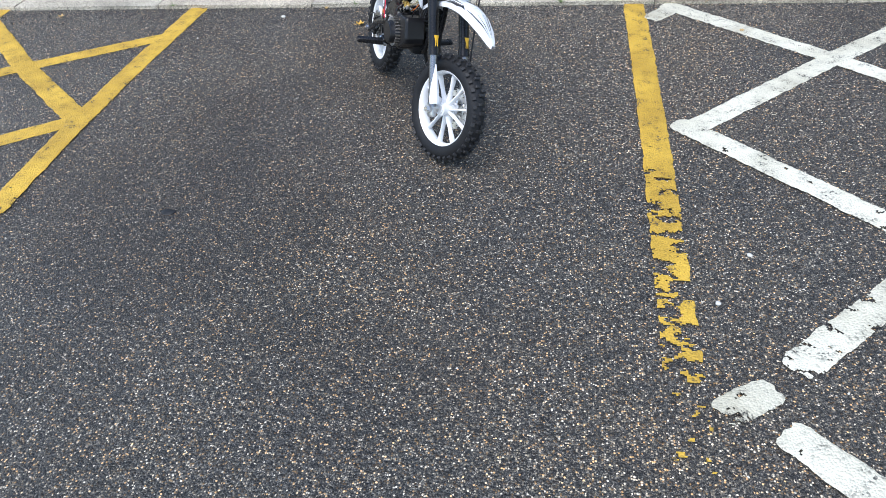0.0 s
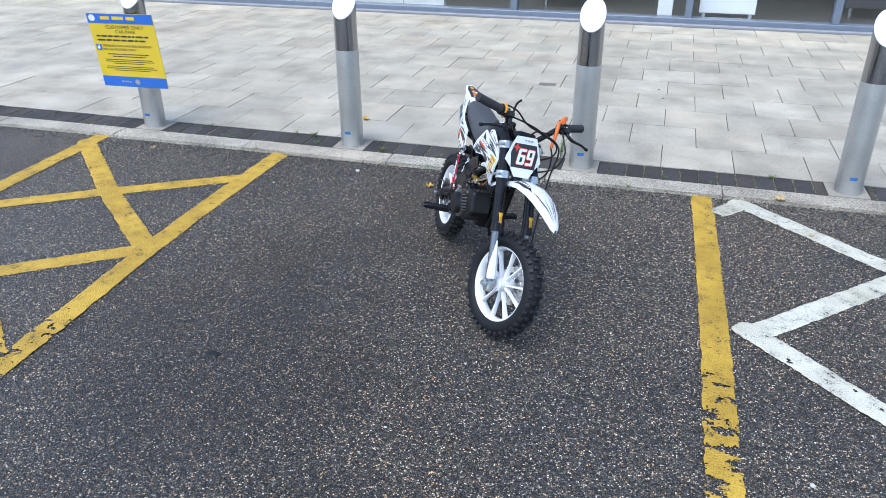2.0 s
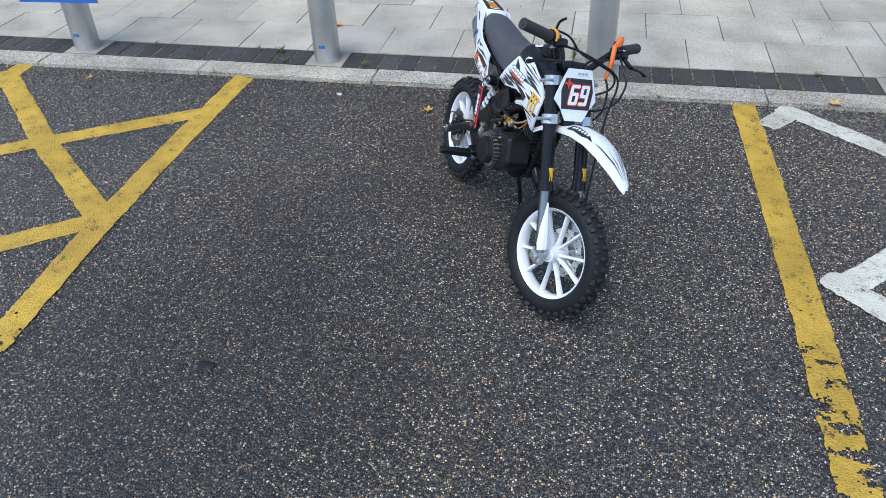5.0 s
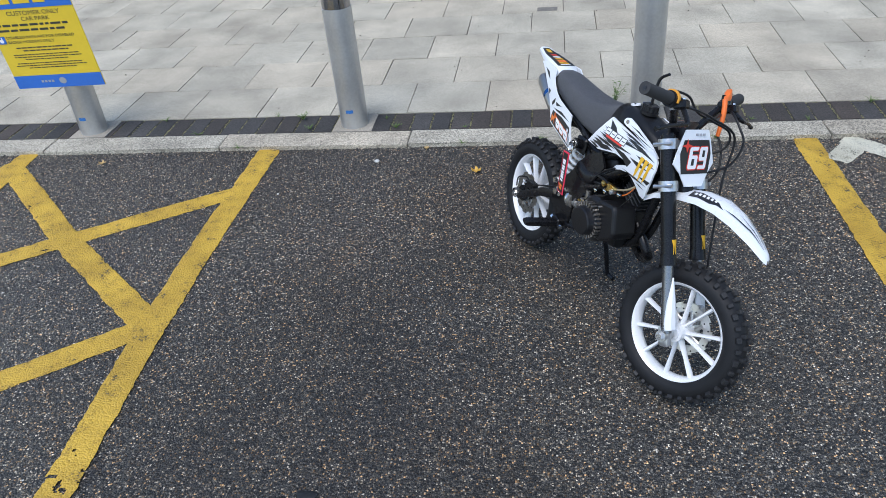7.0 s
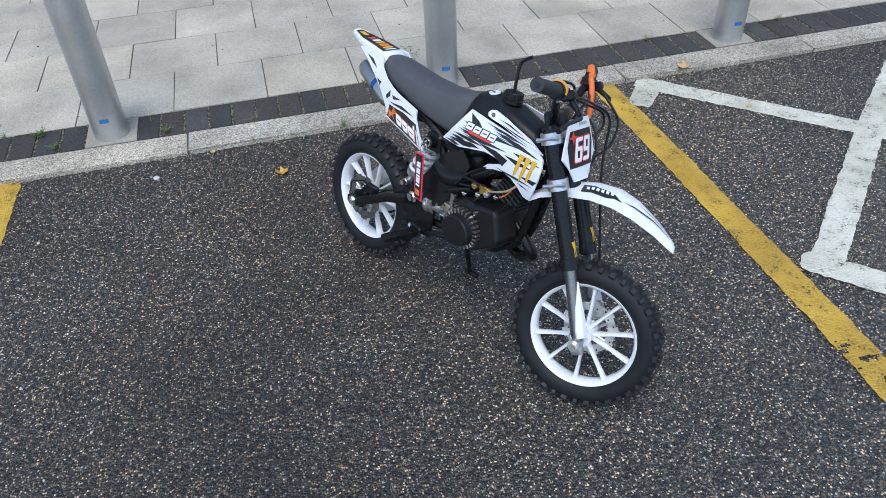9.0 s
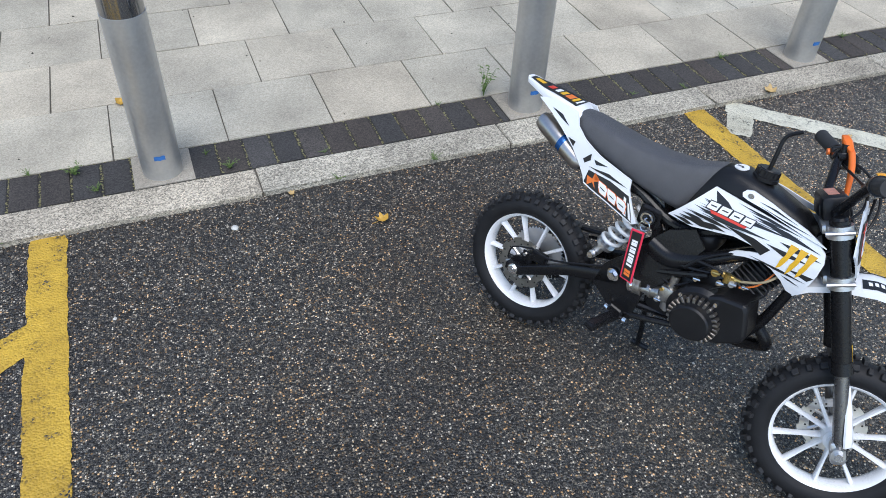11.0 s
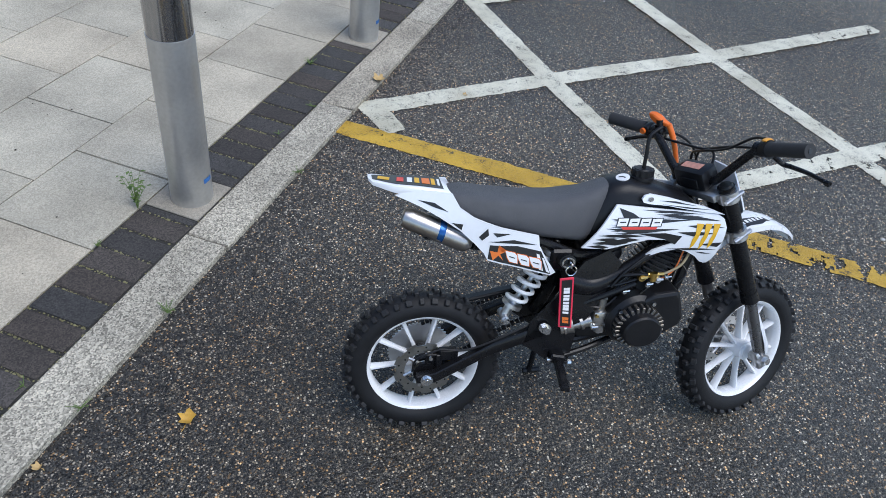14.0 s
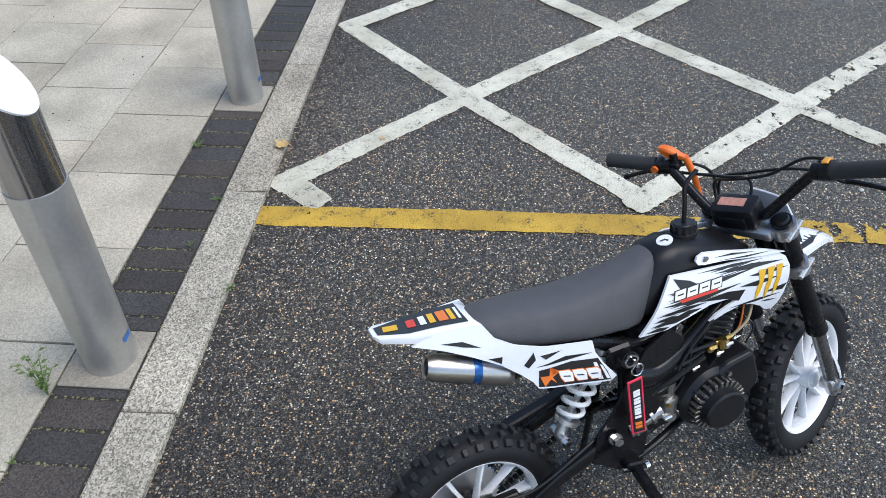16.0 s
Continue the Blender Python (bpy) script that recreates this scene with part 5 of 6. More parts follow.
for sgn in (-1, 1):
    bp("graphic", sheet([(0.06, sgn * 0.022), (0.13, sgn * 0.03), (0.17, sgn * 0.045), (0.13, sgn * 0.054), (0.06, sgn * 0.050)], fend_map, 0.0003, 0.015), DECAL_B, fender, smooth=False)
    bp("stripe", sheet([(0.172, sgn * 0.0425), (0.20, sgn * 0.0375), (0.245, sgn * 0.0215), (0.292, sgn * 0.0050), (0.245, sgn * 0.0175), (0.20, sgn * 0.0345)], lambda u, v, w: fend_map(u, v, w + 0.0022), 0.0003, 0.015), DECAL_B, fender, smooth=False)
    bp("stripe", sheet([(0.205, sgn * 0.0135), (0.25, sgn * 0.0085), (0.290, sgn * 0.0030), (0.25, sgn * 0.0060)], lambda u, v, w: fend_map(u, v, w + 0.0022), 0.0003, 0.015), DECAL_B, fender, smooth=False)
    for k in range(6):
        x = 0.072 + 0.013 * k
        bp("maker_mark", sheet([(x, sgn * 0.032), (x + 0.008, sgn * 0.033), (x + 0.009, sgn * 0.043), (x + 0.001, sgn * 0.042)], lambda u, v, w: fend_map(u, v, w + 0.0008), 0.0003, 0), DECAL_W, fender, smooth=False)

# number board
def board(u, v, w):
    u, v = u * 1.05 - 0.008, v * 0.98 - 0.006
    return FORK @ pose(0.0, 0, 0, 0, 0, -11) @ Vector((0.062 + w - 1.3 * u * u + 0.12 * (v + 0.05), u, v))


bp_plate = bp("number_board", sheet([(-0.040, 0.030), (0.040, 0.030), (0.050, 0.006), (0.066, -0.04), (0.072, -0.062), (0.050, -0.088), (0.030, -0.125), (-0.030, -0.125), (-0.050, -0.088), (-0.072, -0.062), (-0.066, -0.04), (-0.050, 0.006)], board, 0.004, 0.012), PLASTIC_W,
              label="white front number board with a black field", angle=50)
bp("number_field", sheet([(-0.044, 0.002), (0.044, 0.002), (0.055, -0.035), (0.048, -0.090), (-0.048, -0.090), (-0.055, -0.035)], lambda u, v, w: board(u, v, w + 0.0046), 0.0004, 0.012), DECAL_B, bp_plate, smooth=False)
race_number(lambda x, y, z: board(x + 0.005, y - 0.047, z), 0.030, 0.060, 0.12, bp_plate, DECAL_R, DECAL_W, DECAL_B, 0.0054)
star = [(-0.036 + r * math.cos(a), -0.014 + r * math.sin(a)) for k in range(8) for a, r in ((math.pi / 2 + math.pi * k / 4, 0.018 if k % 2 == 0 else 0.006),)]
bp("star", sheet(star, lambda u, v, w: board(u, v, w + 0.0074), 0.0003, 0.012), DECAL_R, bp_plate, smooth=False)
bm = bmesh.new()
for y in (-0.013, 0, 0.013):
    box(bm, (0.0745, y, 0.010), (0.003, 0.008, 0.006), FORK @ pose(0, 0, 0, 0, 0, -11))
bp("maker_mark", bm, DECAL_G, bp_plate, smooth=False)

# handlebar
BARM = FORK @ pose(0.018, 0.012, 0, 0, 0, 5.5)
HALF = [(-0.013, 0.045, 0.018), (-0.010, 0.066, 0.028), (0.026, 0.134, 0.083), (0.036, 0.152, 0.094), (0.038, 0.172, 0.099), (0.026, 0.285, 0.121)]
bm = bmesh.new()
tube(bm, [(x, -y, z) for x, y, z in reversed(HALF)] + [(-0.014, 0, 0.016)] + HALF, 0.0105, 14)
bar = bp("handlebar", bm, METAL_B, m=BARM, label="black tubular handlebar")
bm = bmesh.new()
box(bm, (-0.012, 0, 0.024), (0.056, 0.092, 0.054), None, 0.010, 2)
box(bm, (-0.038, 0, 0.018), (0.012, 0.055, 0.030), None, 0.005, 2)
pad = bp("bar_pad", bm, PLASTIC_B, bar, "black square bar pad", m=BARM)
bm = bmesh.new()
box(bm, (-0.012, 0.004, 0.0516), (0.022, 0.055, 0.001), BARM)
bp("pad_mark", bm, mat("pad_print", (0.55, 0.25, 0.18), 0.5, var=0.3, scale=120), pad, smooth=False)
for sgn in (-1, 1):
    a, b = Vector((0.036, sgn * 0.182, 0.101)), Vector((0.0255, sgn * 0.290, 0.122))
    d2 = (b - a).normalized()
    bm = bmesh.new()
    n = 14
    rings = []
    for k in range(n + 1):
        c = a.lerp(b, k / n)
        r = 0.0175 if k in (0, 1) else (0.0155 + 0.0008 * (k % 2))
        if k == n:
            r = 0.0165
        s1 = d2.orthogonal().normalized()
        s2 = d2.cross(s1)
        rings.append([c + (s1 * math.cos(2 * math.pi * j / 20) + s2 * math.sin(2 * math.pi * j / 20)) * r for j in range(20)])
    loft(bm, rings)
    bp("grip", bm, mat("grip_rubber", (0.03, 0.03, 0.03), 0.8, var=0.2, scale=80), bar, "ribbed black rubber grip", m=BARM)
    bm = bmesh.new()
    cyl(bm, b, b + d2 * 0.0012, 0.006, seg=14)
    bp("grip_end", bm, DECAL_B, bar, m=BARM)
    bm = bmesh.new()
    c = Vector((0.037, sgn * 0.158, 0.096))
    box(bm, c + Vector((0.020, 0, -0.012)), (0.036, 0.032, 0.024), None, 0.005)
    cyl(bm, c - Vector((0, 0.012, 0)), c + Vector((0, 0.012, 0)), 0.017, seg=18)
    bp("lever_perch", bm, METAL_B, bar, m=BARM)
    bm = bmesh.new()
    low = 0.016 if sgn < 0 else 0.0
    tube(bm, [(0.060, sgn * 0.158, 0.080), (0.080, sgn * 0.172, 0.052 - low), (0.080, sgn * 0.200, 0.046 - low), (0.070, sgn * 0.25, 0.044 - low), (0.060, sgn * 0.294, 0.036 - low)], [0.0075, 0.0065, 0.0055, 0.005, 0.005], 10)
    cyl(bm, (0.061, sgn * 0.290, 0.0365 - low), (0.059, sgn * 0.300, 0.0355 - low), 0.0065, seg=12)
    bp("brake_lever", bm, METAL_B, bar, "black brake lever", m=BARM)
    for k in (0, 1):
        bm = bmesh.new()
        cyl(bm, (0.050 + 0.014 * k, sgn * 0.158, 0.094), (0.050 + 0.014 * k, sgn * 0.158, 0.100), 0.005, seg=8)
        bp("perch_bolt", bm, CHROME, bar, m=BARM)
        bm = bmesh.new()
        cyl(bm, (0.042, sgn * (0.150 + 0.016 * k), 0.078), (0.030, sgn * (0.150 + 0.016 * k), 0.076), 0.0045, seg=8)
        bp("perch_bolt", bm, CHROME, bar, m=BARM)
# right: throttle with amber cover strip; left: kill switch and orange starter lever
bm = bmesh.new()
cyl(bm, (0.038, -0.168, 0.098), (0.036, -0.184, 0.101), 0.021, seg=22)
throttle = bp("throttle_housing", bm, PLASTIC_B, bar, m=BARM)
bm = bmesh.new()
strip = [(math.cos(radians(a)), math.sin(radians(a))) for a in range(-35, 101, 15)]
loft(bm, [[(0.037 + r * c, y, 0.100 + r * k) for c, k in strip] + [(0.037 + 0.0212 * c, y, 0.100 + 0.0212 * k) for c, k in reversed(strip)] for y, r in ((-0.168, 0.0235), (-0.170, 0.0250), (-0.178, 0.0250), (-0.180, 0.0235))])
bp("throttle_cover", bm, mat("amber_plastic", (0.75, 0.33, 0.03), 0.4), bar, m=BARM)
bm = bmesh.new()
box(bm, (0.036, 0.172, 0.100), (0.032, 0.022, 0.032), None, 0.007, 2)
bp("kill_switch", bm, PLASTIC_B, bar, m=BARM)
bm = bmesh.new()
cyl(bm, (0.020, 0.176, 0.104), (0.014, 0.176, 0.105), 0.008, seg=14)
bp("kill_button", bm, ORANGE, bar, m=BARM)
bm = bmesh.new()
cyl(bm, (0.040, 0.140, 0.094), (0.048, 0.140, 0.124), 0.009, seg=14)
box(bm, (0.042, 0.140, 0.098), (0.026, 0.022, 0.020), None, 0.005, 2)
bp("lever_mount", bm, METAL_B, bar, m=BARM)
bm = bmesh.new()
rings = []
for t, w, h in ((0, 0.006, 0.008), (0.25, 0.009, 0.014), (0.5, 0.010, 0.013), (0.75, 0.007, 0.007), (1, 0.005, 0.005)):
    c = Vector((0.050, 0.168, 0.134)).lerp(Vector((0.056, 0.118, 0.106)), t)
    rings.append([c + Vector((w * x, 0, h * z)) for x, z in ((-1, -0.7), (-0.7, -1), (0.7, -1), (1, -0.7), (1, 0.7), (0.7, 1), (-0.7, 1), (-1, 0.7))])
loft(bm, rings)
starter = bp("starter_lever", bm, ORANGE, bar, "orange anodised lever", m=BARM)
bm = bmesh.new()
tube(bm, [(0.055, 0.120, 0.110), (0.054, 0.116, 0.080), (0.048, 0.112, 0.045), (0.038, 0.108, 0.008)], [0.0075, 0.0075, 0.007, 0.0055], 12)
bp("lever_arm", bm, ORANGE, bar, m=BARM)
for pts in ([(0.055, -0.150, 0.080), (0.070, -0.09, 0.070), (0.075, 0.0, 0.050), (0.095, 0.09, 0.0), (0.06, 0.09, -0.12), (0.03, 0.075, -0.33), (0.01, 0.080, -0.47)],
            [(0.055, 0.148, 0.080), (0.075, 0.125, 0.070), (0.10, 0.11, 0.03), (0.11, 0.11, -0.02), (0.07, 0.09, -0.08), (-0.03, 0.03, -0.10)],
            [(0.050, -0.165, 0.118), (0.062, -0.12, 0.104), (0.050, -0.05, 0.070), (0.055, 0.03, 0.048), (0.08, 0.09, 0.015), (0.06, 0.09, -0.03), (-0.04, 0.04, -0.06)],
            [(0.036, 0.165, 0.085), (0.045, 0.12, 0.070), (0.055, 0.05, 0.055), (0.050, -0.01, 0.045), (-0.02, 0.0, -0.02)],
            [(0.038, 0.108, 0.010), (0.050, 0.105, -0.03), (0.04, 0.09, -0.10), (-0.03, 0.04, -0.16)]):
    bm = bmesh.new()
    tube(bm, pts, 0.0034, 8)
    bp("cable", bm, PLASTIC_B, bar, m=BARM)
bm = bmesh.new()
box(bm, (0.02, 0.062, -0.495), (0.04, 0.022, 0.05), None, 0.006)
bp("front_caliper", bm, ALU, m=FORK)


# ---- sign on the end bollard ----
SIGN_Y = mat("yellow_sign_face", (0.78, 0.55, 0.04), 0.4, var=0.06, scale=6)
SIGN_B = mat("blue_sign_band", (0.04, 0.16, 0.55), 0.4, var=0.06, scale=6)
INK = mat("dark_sign_ink", (0.05, 0.05, 0.04), 0.5, var=0.1)
sign = new("parking_sign")
sign.matrix_world = pose(BOLLARD_X[0] - 0.045, BOLLARD_Y - 0.083, 0.540, 4, -1, 0) @ Matrix.Diagonal((1.08, 1, 0.95, 1))
tagged(sign, "yellow and blue printed car park sign fixed to a steel bollard", "sign")
SW, SH = 0.45, 0.50
bm = bmesh.new()
box(bm, (0, 0, 0), (SW, 0.006, SH), None, 0.002)
part("board", bm, SIGN_Y, sign)
for z, h in ((SH / 2 - 0.032, 0.064), (-SH / 2 + 0.036, 0.072)):
    bm = bmesh.new()
    box(bm, (0, -0.0042, z), (SW - 0.002, 0.0016, h))
    part("band", bm, SIGN_B, sign, "blue printed band", smooth=False)


def sign_text(body, x, z, size, material=INK, align="CENTER"):
    bm = lettering(body, size)
    if align == "LEFT":
        lo = min(v.co.x for v in bm.verts)
        bmesh.ops.translate(bm, vec=(-lo, 0, 0), verts=bm.verts)
    bmesh.ops.transform(bm, matrix=pose(x, -0.0040, z, 90, 0, 0), verts=bm.verts)
    part("lettering", bm, material, sign, smooth=False)


sign_text("CUSTOMER ONLY", 0.02, 0.160, 0.032)
sign_text("CAR PARK", 0.02, 0.130, 0.030)
sign_text("DISABLED BAYS ARE FOR DISABLED", -0.165, 0.035, 0.0215, INK, "LEFT")
sign_text("BADGE HOLDERS ONLY", -0.165, 0.010, 0.0215, INK, "LEFT")
rs = random.Random(3)
for z, h, mt, x0, x1 in ((0.100, 0.014, INK, -0.19, 0.19), (0.073, 0.014, INK, -0.19, 0.19), (-0.022, 0.008, INK, -0.14, 0.15), (-0.038, 0.008, INK, -0.11, 0.12), (-0.060, 0.006, INK, -0.17, 0.17), (-0.073, 0.006, INK, -0.17, 0.17),
                         (-0.086, 0.006, INK, -0.12, 0.12), (-0.108, 0.006, INK, -0.17, 0.17), (-0.121, 0.006, INK, -0.18, 0.18), (-0.134, 0.006, INK, -0.12, 0.13), (0.222, 0.028, SIGN_Y, -0.13, 0.13)):
    bm = bmesh.new()
    x = x0
    while x < x1:
        w = rs.uniform(1.2, 4.0) * h
        if x + w > x1:
            break
        box(bm, (x + w / 2, -0.0056 if mt is SIGN_Y else -0.0036, z), (w, 0.001, h * 0.8))
        x += w + h * 0.6
    part("text_line", bm, mt, sign, smooth=False)
bm = bmesh.new()
box(bm, (-0.192, -0.0042, 0.024), (0.036, 0.0016, 0.040))
part("badge", bm, SIGN_B, sign, "blue square badge", smooth=False)
bm = bmesh.new()
cyl(bm, (-0.194, -0.0050, 0.020), (-0.194, -0.0056, 0.020), 0.010, seg=18)
box(bm, (-0.190, -0.0053, 0.033), (0.006, 0.0008, 0.014))
part("badge_symbol", bm, DECAL_W, sign, smooth=False)
bm = bmesh.new()
cyl(bm, (-0.19, -0.0050, 0.220), (-0.19, -0.0058, 0.220), 0.022, seg=24)
part("round_logo", bm, DECAL_W, sign, "round white emblem", smooth=False)
bm = bmesh.new()
cyl(bm, (0.02, -0.0050, -0.213), (0.02, -0.0058, -0.213), 0.018, seg=24)
part("footer_mark", bm, DECAL_G, sign, smooth=False)
for k in range(4):
    bm = bmesh.new()
    box(bm, (-0.085 + 0.018 * k, -0.0054, -0.213), (0.012, 0.0008, 0.012))
    part("footer_mark", bm, DECAL_G, sign, smooth=False)
bm = bmesh.new()
for z in (-0.15, 0.15):
    cyl(bm, (0, 0.003, z), (0, 0.02, z), 0.012, seg=12)
part("bracket", bm, STEEL, sign)

# ---- inside the shop window ----
low = new("low_wall")
low.location = (-4.03, GY + 0.35, 0.0)
low.scale = (1.13, 1.0, 1.13)
tagged(low, "low white panelled partition with a grey top strip behind the glass", "partition")
bm = sheet([(-2.4, 0.01), (2.08, 0.01), (2.08, 0.20), (1.86, 0.345), (-2.4, 0.345)], lambda u, v, w: Vector((u, w, v)), 0.08, 0)
part("panel", bm, WHITE_PANEL, low, smooth=False)
bm = bmesh.new()
box(bm, (-0.27, -0.004, 0.285), (4.2, 0.006, 0.012))
part("strip", bm, GREY_PANEL, low, smooth=False)
for x in (-1.2, 0.2, 1.62):
    bm = bmesh.new()
    box(bm, (x, -0.003, 0.17), (0.008, 0.005, 0.32))
    part("seam", bm, GREY_PANEL, low, smooth=False)


def display_unit(x, y, w, h, material, label):
    e = new("display_unit")
    e.location = (x, y, 0.01)
    tagged(e, label, "cabinet")
    bm = bmesh.new()
    box(bm, (0, 0, 0.12 + h / 2), (w, 0.55, h), None, 0.012, 2)
    part("body", bm, material, e)
    bm = bmesh.new()
    box(bm, (0, -0.28, 0.12 + h * 0.55), (w - 0.08, 0.012, h * 0.8), None, 0.004)
    part("door", bm, material, e)
    for sx in (-1, 1):
        for sy in (-1, 1):
            bm = bmesh.new()
            cyl(bm, (sx * (w / 2 - 0.08), sy * 0.2, 0), (sx * (w / 2 - 0.08), sy * 0.2, 0.13), 0.022, seg=12)
            part("foot", bm, CHROME, e)


display_unit(-6.6, GY + 1.3, 1.5, 1.0, GREY_PANEL, "pale grey display cabinet on short metal feet")
display_unit(-4.65, GY + 1.3, 1.5, 1.0, GREY_PANEL, "pale grey display cabinet on short metal feet")
display_unit(-0.25, GY + 1.1, 0.7, 1.1, DARK_PANEL, "dark display cabinet on short metal feet")
display_unit(3.5, GY + 1.2, 1.3, 1.1, DARK_PANEL, "dark display cabinet on short metal feet")

table = new("cafe_table")
table.location = (-2.75, GY + 1.3, 0.01)
tagged(table, "small round table with splayed steel legs", "table")
bm = bmesh.new()
cyl(bm, (0, 0, 0.71), (0, 0, 0.735), 0.35, seg=40)
part("tabletop", bm, GREY_PANEL, table)
for k in range(4):
    a = math.pi / 4 + math.pi * k / 2
    bm = bmesh.new()
    cyl(bm, (0.42 * math.cos(a), 0.42 * math.sin(a), 0), (0.05 * math.cos(a), 0.05 * math.sin(a), 0.71), 0.013, seg=10)
    part("leg", bm, CHROME, table)

col = new("column")
col.location = (0.91, GY + 0.32, 0)
tagged(col, "white square column behind the glass", "column", kind="structure")
bm = bmesh.new()
box(bm, (0, 0, 1.41), (0.16, 0.2, 2.8), None, 0.008)
part("shaft", bm, WHITE_PANEL, col)
bd = new("white_board")
bd.location = (1.56, GY + 0.22, 0.01)
tagged(bd, "plain white poster board standing behind the glass", "board")
bm = bmesh.new()
box(bm, (0, 0, 0.72), (0.58, 0.02, 1.2), None, 0.004)
part("sheet", bm, WHITE_PANEL, bd)
for sx in (-0.24, 0.24):
    bm = bmesh.new()
    box(bm, (sx, 0, 0.065), (0.03, 0.16, 0.13), None, 0.004)
    part("foot", bm, GREY_PANEL, bd)

# ---- leaves, weeds and grit ----
LEAF_Y = mat("yellow_leaf", (0.52, 0.30, 0.045), 0.6, var=0.3, scale=60)
LEAF_T = mat("tan_leaf", (0.50, 0.34, 0.14), 0.7, var=0.3, scale=60)
GREEN = mat("weed_green", (0.11, 0.17, 0.04), 0.6, var=0.35, scale=50)
MOSS = mat("dry_moss", (0.19, 0.175, 0.085), 0.9, var=0.4, scale=80)


def leaf(x, y, z, size, turn, material, label):
    """A fallen leaf: a curled, pointed, slightly lobed blade with a stalk."""
    e = new("fallen_leaf")
    e.matrix_world = pose(x, y, z, 0, 0, turn)
    tagged(e, label, "leaf", "fallen leaves")
    n = 18
    edge = []
    for k in range(n):
        a = 2 * math.pi * k / n
        r = size * (0.5 + 0.12 * math.cos(5 * a) + 0.05 * math.sin(7 * a + x * 9))
        edge.append((r * 1.15 * math.cos(a), r * math.sin(a)))
    bm = sheet(edge, lambda u, v, w: Vector((u, v, 0.004 + w + 3.2 * u * u / size * 0.25 + 4.5 * v * v / size * 0.2 + 0.002 * math.sin(u * 300))), 0.0007, size / 6)
    part("blade", bm, material, e)
    bm = bmesh.new()
    tube(bm, [(-size * 0.5, 0, 0.006), (-size * 0.8, size * 0.05, 0.005), (-size * 1.0, size * 0.15, 0.003)], 0.0009, 5)
    part("stalk", bm, material, e)


leaf(-0.212, -0.242, 0.0, 0.038, 20, LEAF_Y, "fallen yellow leaf lying on the asphalt")
leaf(1.642, 0.022, PAVE_Z, 0.05, 60, LEAF_T, "dry tan leaf lying at the kerb")
for x, y, z, sz, t, m in ((-0.47, -0.005, 0.0, 0.02, 100, LEAF_T), (-0.98, 0.75, PAVE_Z, 0.045, 140, LEAF_Y), (1.75, -0.35, 0, 0.018, 70, LEAF_T), (-2.1, -0.1, 0.0, 0.03, 30, LEAF_T)):
    leaf(x, y, z, sz, t, m, "small dry fallen leaf on the ground")


def weed(x, y, stems, height, spread, seed, label):
    """A weed in a paving joint: thin stems with small paired leaves."""
    e = new("weed")
    e.location = (x, y, PAVE_Z - 0.002)
    tagged(e, label, "weed", "weeds in the paving joints")
    r = random.Random(seed)
    bm, bl = bmesh.new(), bmesh.new()
    for k in range(stems):
        a = r.uniform(0, 2 * math.pi)
        h = height * r.uniform(0.5, 1.0)
        s = spread * r.uniform(0.3, 1.0)
        pts = [Vector((0, 0, 0)), Vector((s * 0.3 * math.cos(a), s * 0.3 * math.sin(a), h * 0.5)), Vector((s * math.cos(a), s * math.sin(a), h))]
        tube(bm, pts, [0.0014, 0.001, 0.0006], 5, 4)
        for j in range(7):
            t = 0.25 + 0.75 * j / 6
            p = pts[0].lerp(pts[1], t * 2) if t < 0.5 else pts[1].lerp(pts[2], t * 2 - 1)
            b = r.uniform(0, 2 * math.pi)
            ln = r.uniform(0.35, 0.8) * min(0.028, height * 0.4)
            d = Vector((math.cos(b), math.sin(b), r.uniform(-0.1, 0.6)))
            sd = Vector((-math.sin(b), math.cos(b), 0)) * ln * 0.28
            q = [p, p + d * ln * 0.45 + sd, p + d * ln + Vector((0, 0, -ln * 0.2)), p + d * ln * 0.45 - sd]
            bl.faces.new([bl.verts.new(c) for c in q])
    part("stems", bm, GREEN, e)
    part("leaves", bl, GREEN, e, smooth=False)


weed(0.43, 0.372, 9, 0.13, 0.06, 1, "leafy green weed growing beside a bollard")
for k, (x, y, n, h, s) in enumerate(((-1.17, 0.32, 14, 0.04, 0.04), (-1.10, 0.20, 10, 0.025, 0.035), (-0.65, 0.19, 12, 0.03, 0.035), (-0.72, 0.30, 6, 0.02, 0.02), (0.07, 0.008, 10, 0.025, 0.04), (-1.7, 0.17, 8, 0.02, 0.04), (1.62, 0.345, 9, 0.03, 0.04), (0.62, 0.345, 6, 0.02, 0.03), (2.35, 0.345, 8, 0.03, 0.04), (-0.30, 0.18, 5, 0.015, 0.03), (1.05, 0.19, 6, 0.016, 0.03), (-1.95, 0.345, 8, 0.025, 0.03), (-1.42, 0.004, 8, 0.02, 0.04), (-0.30, 0.006, 7, 0.016, 0.035), (0.86, 0.006, 8, 0.02, 0.04), (-1.32, 0.367, 7, 0.02, 0.03), (0.22, 0.366, 7, 0.018, 0.03), (1.30, 0.17, 7, 0.016, 0.03))):
    weed(x, y, n, h, s, 10 + k, "small green tuft in a paving joint")


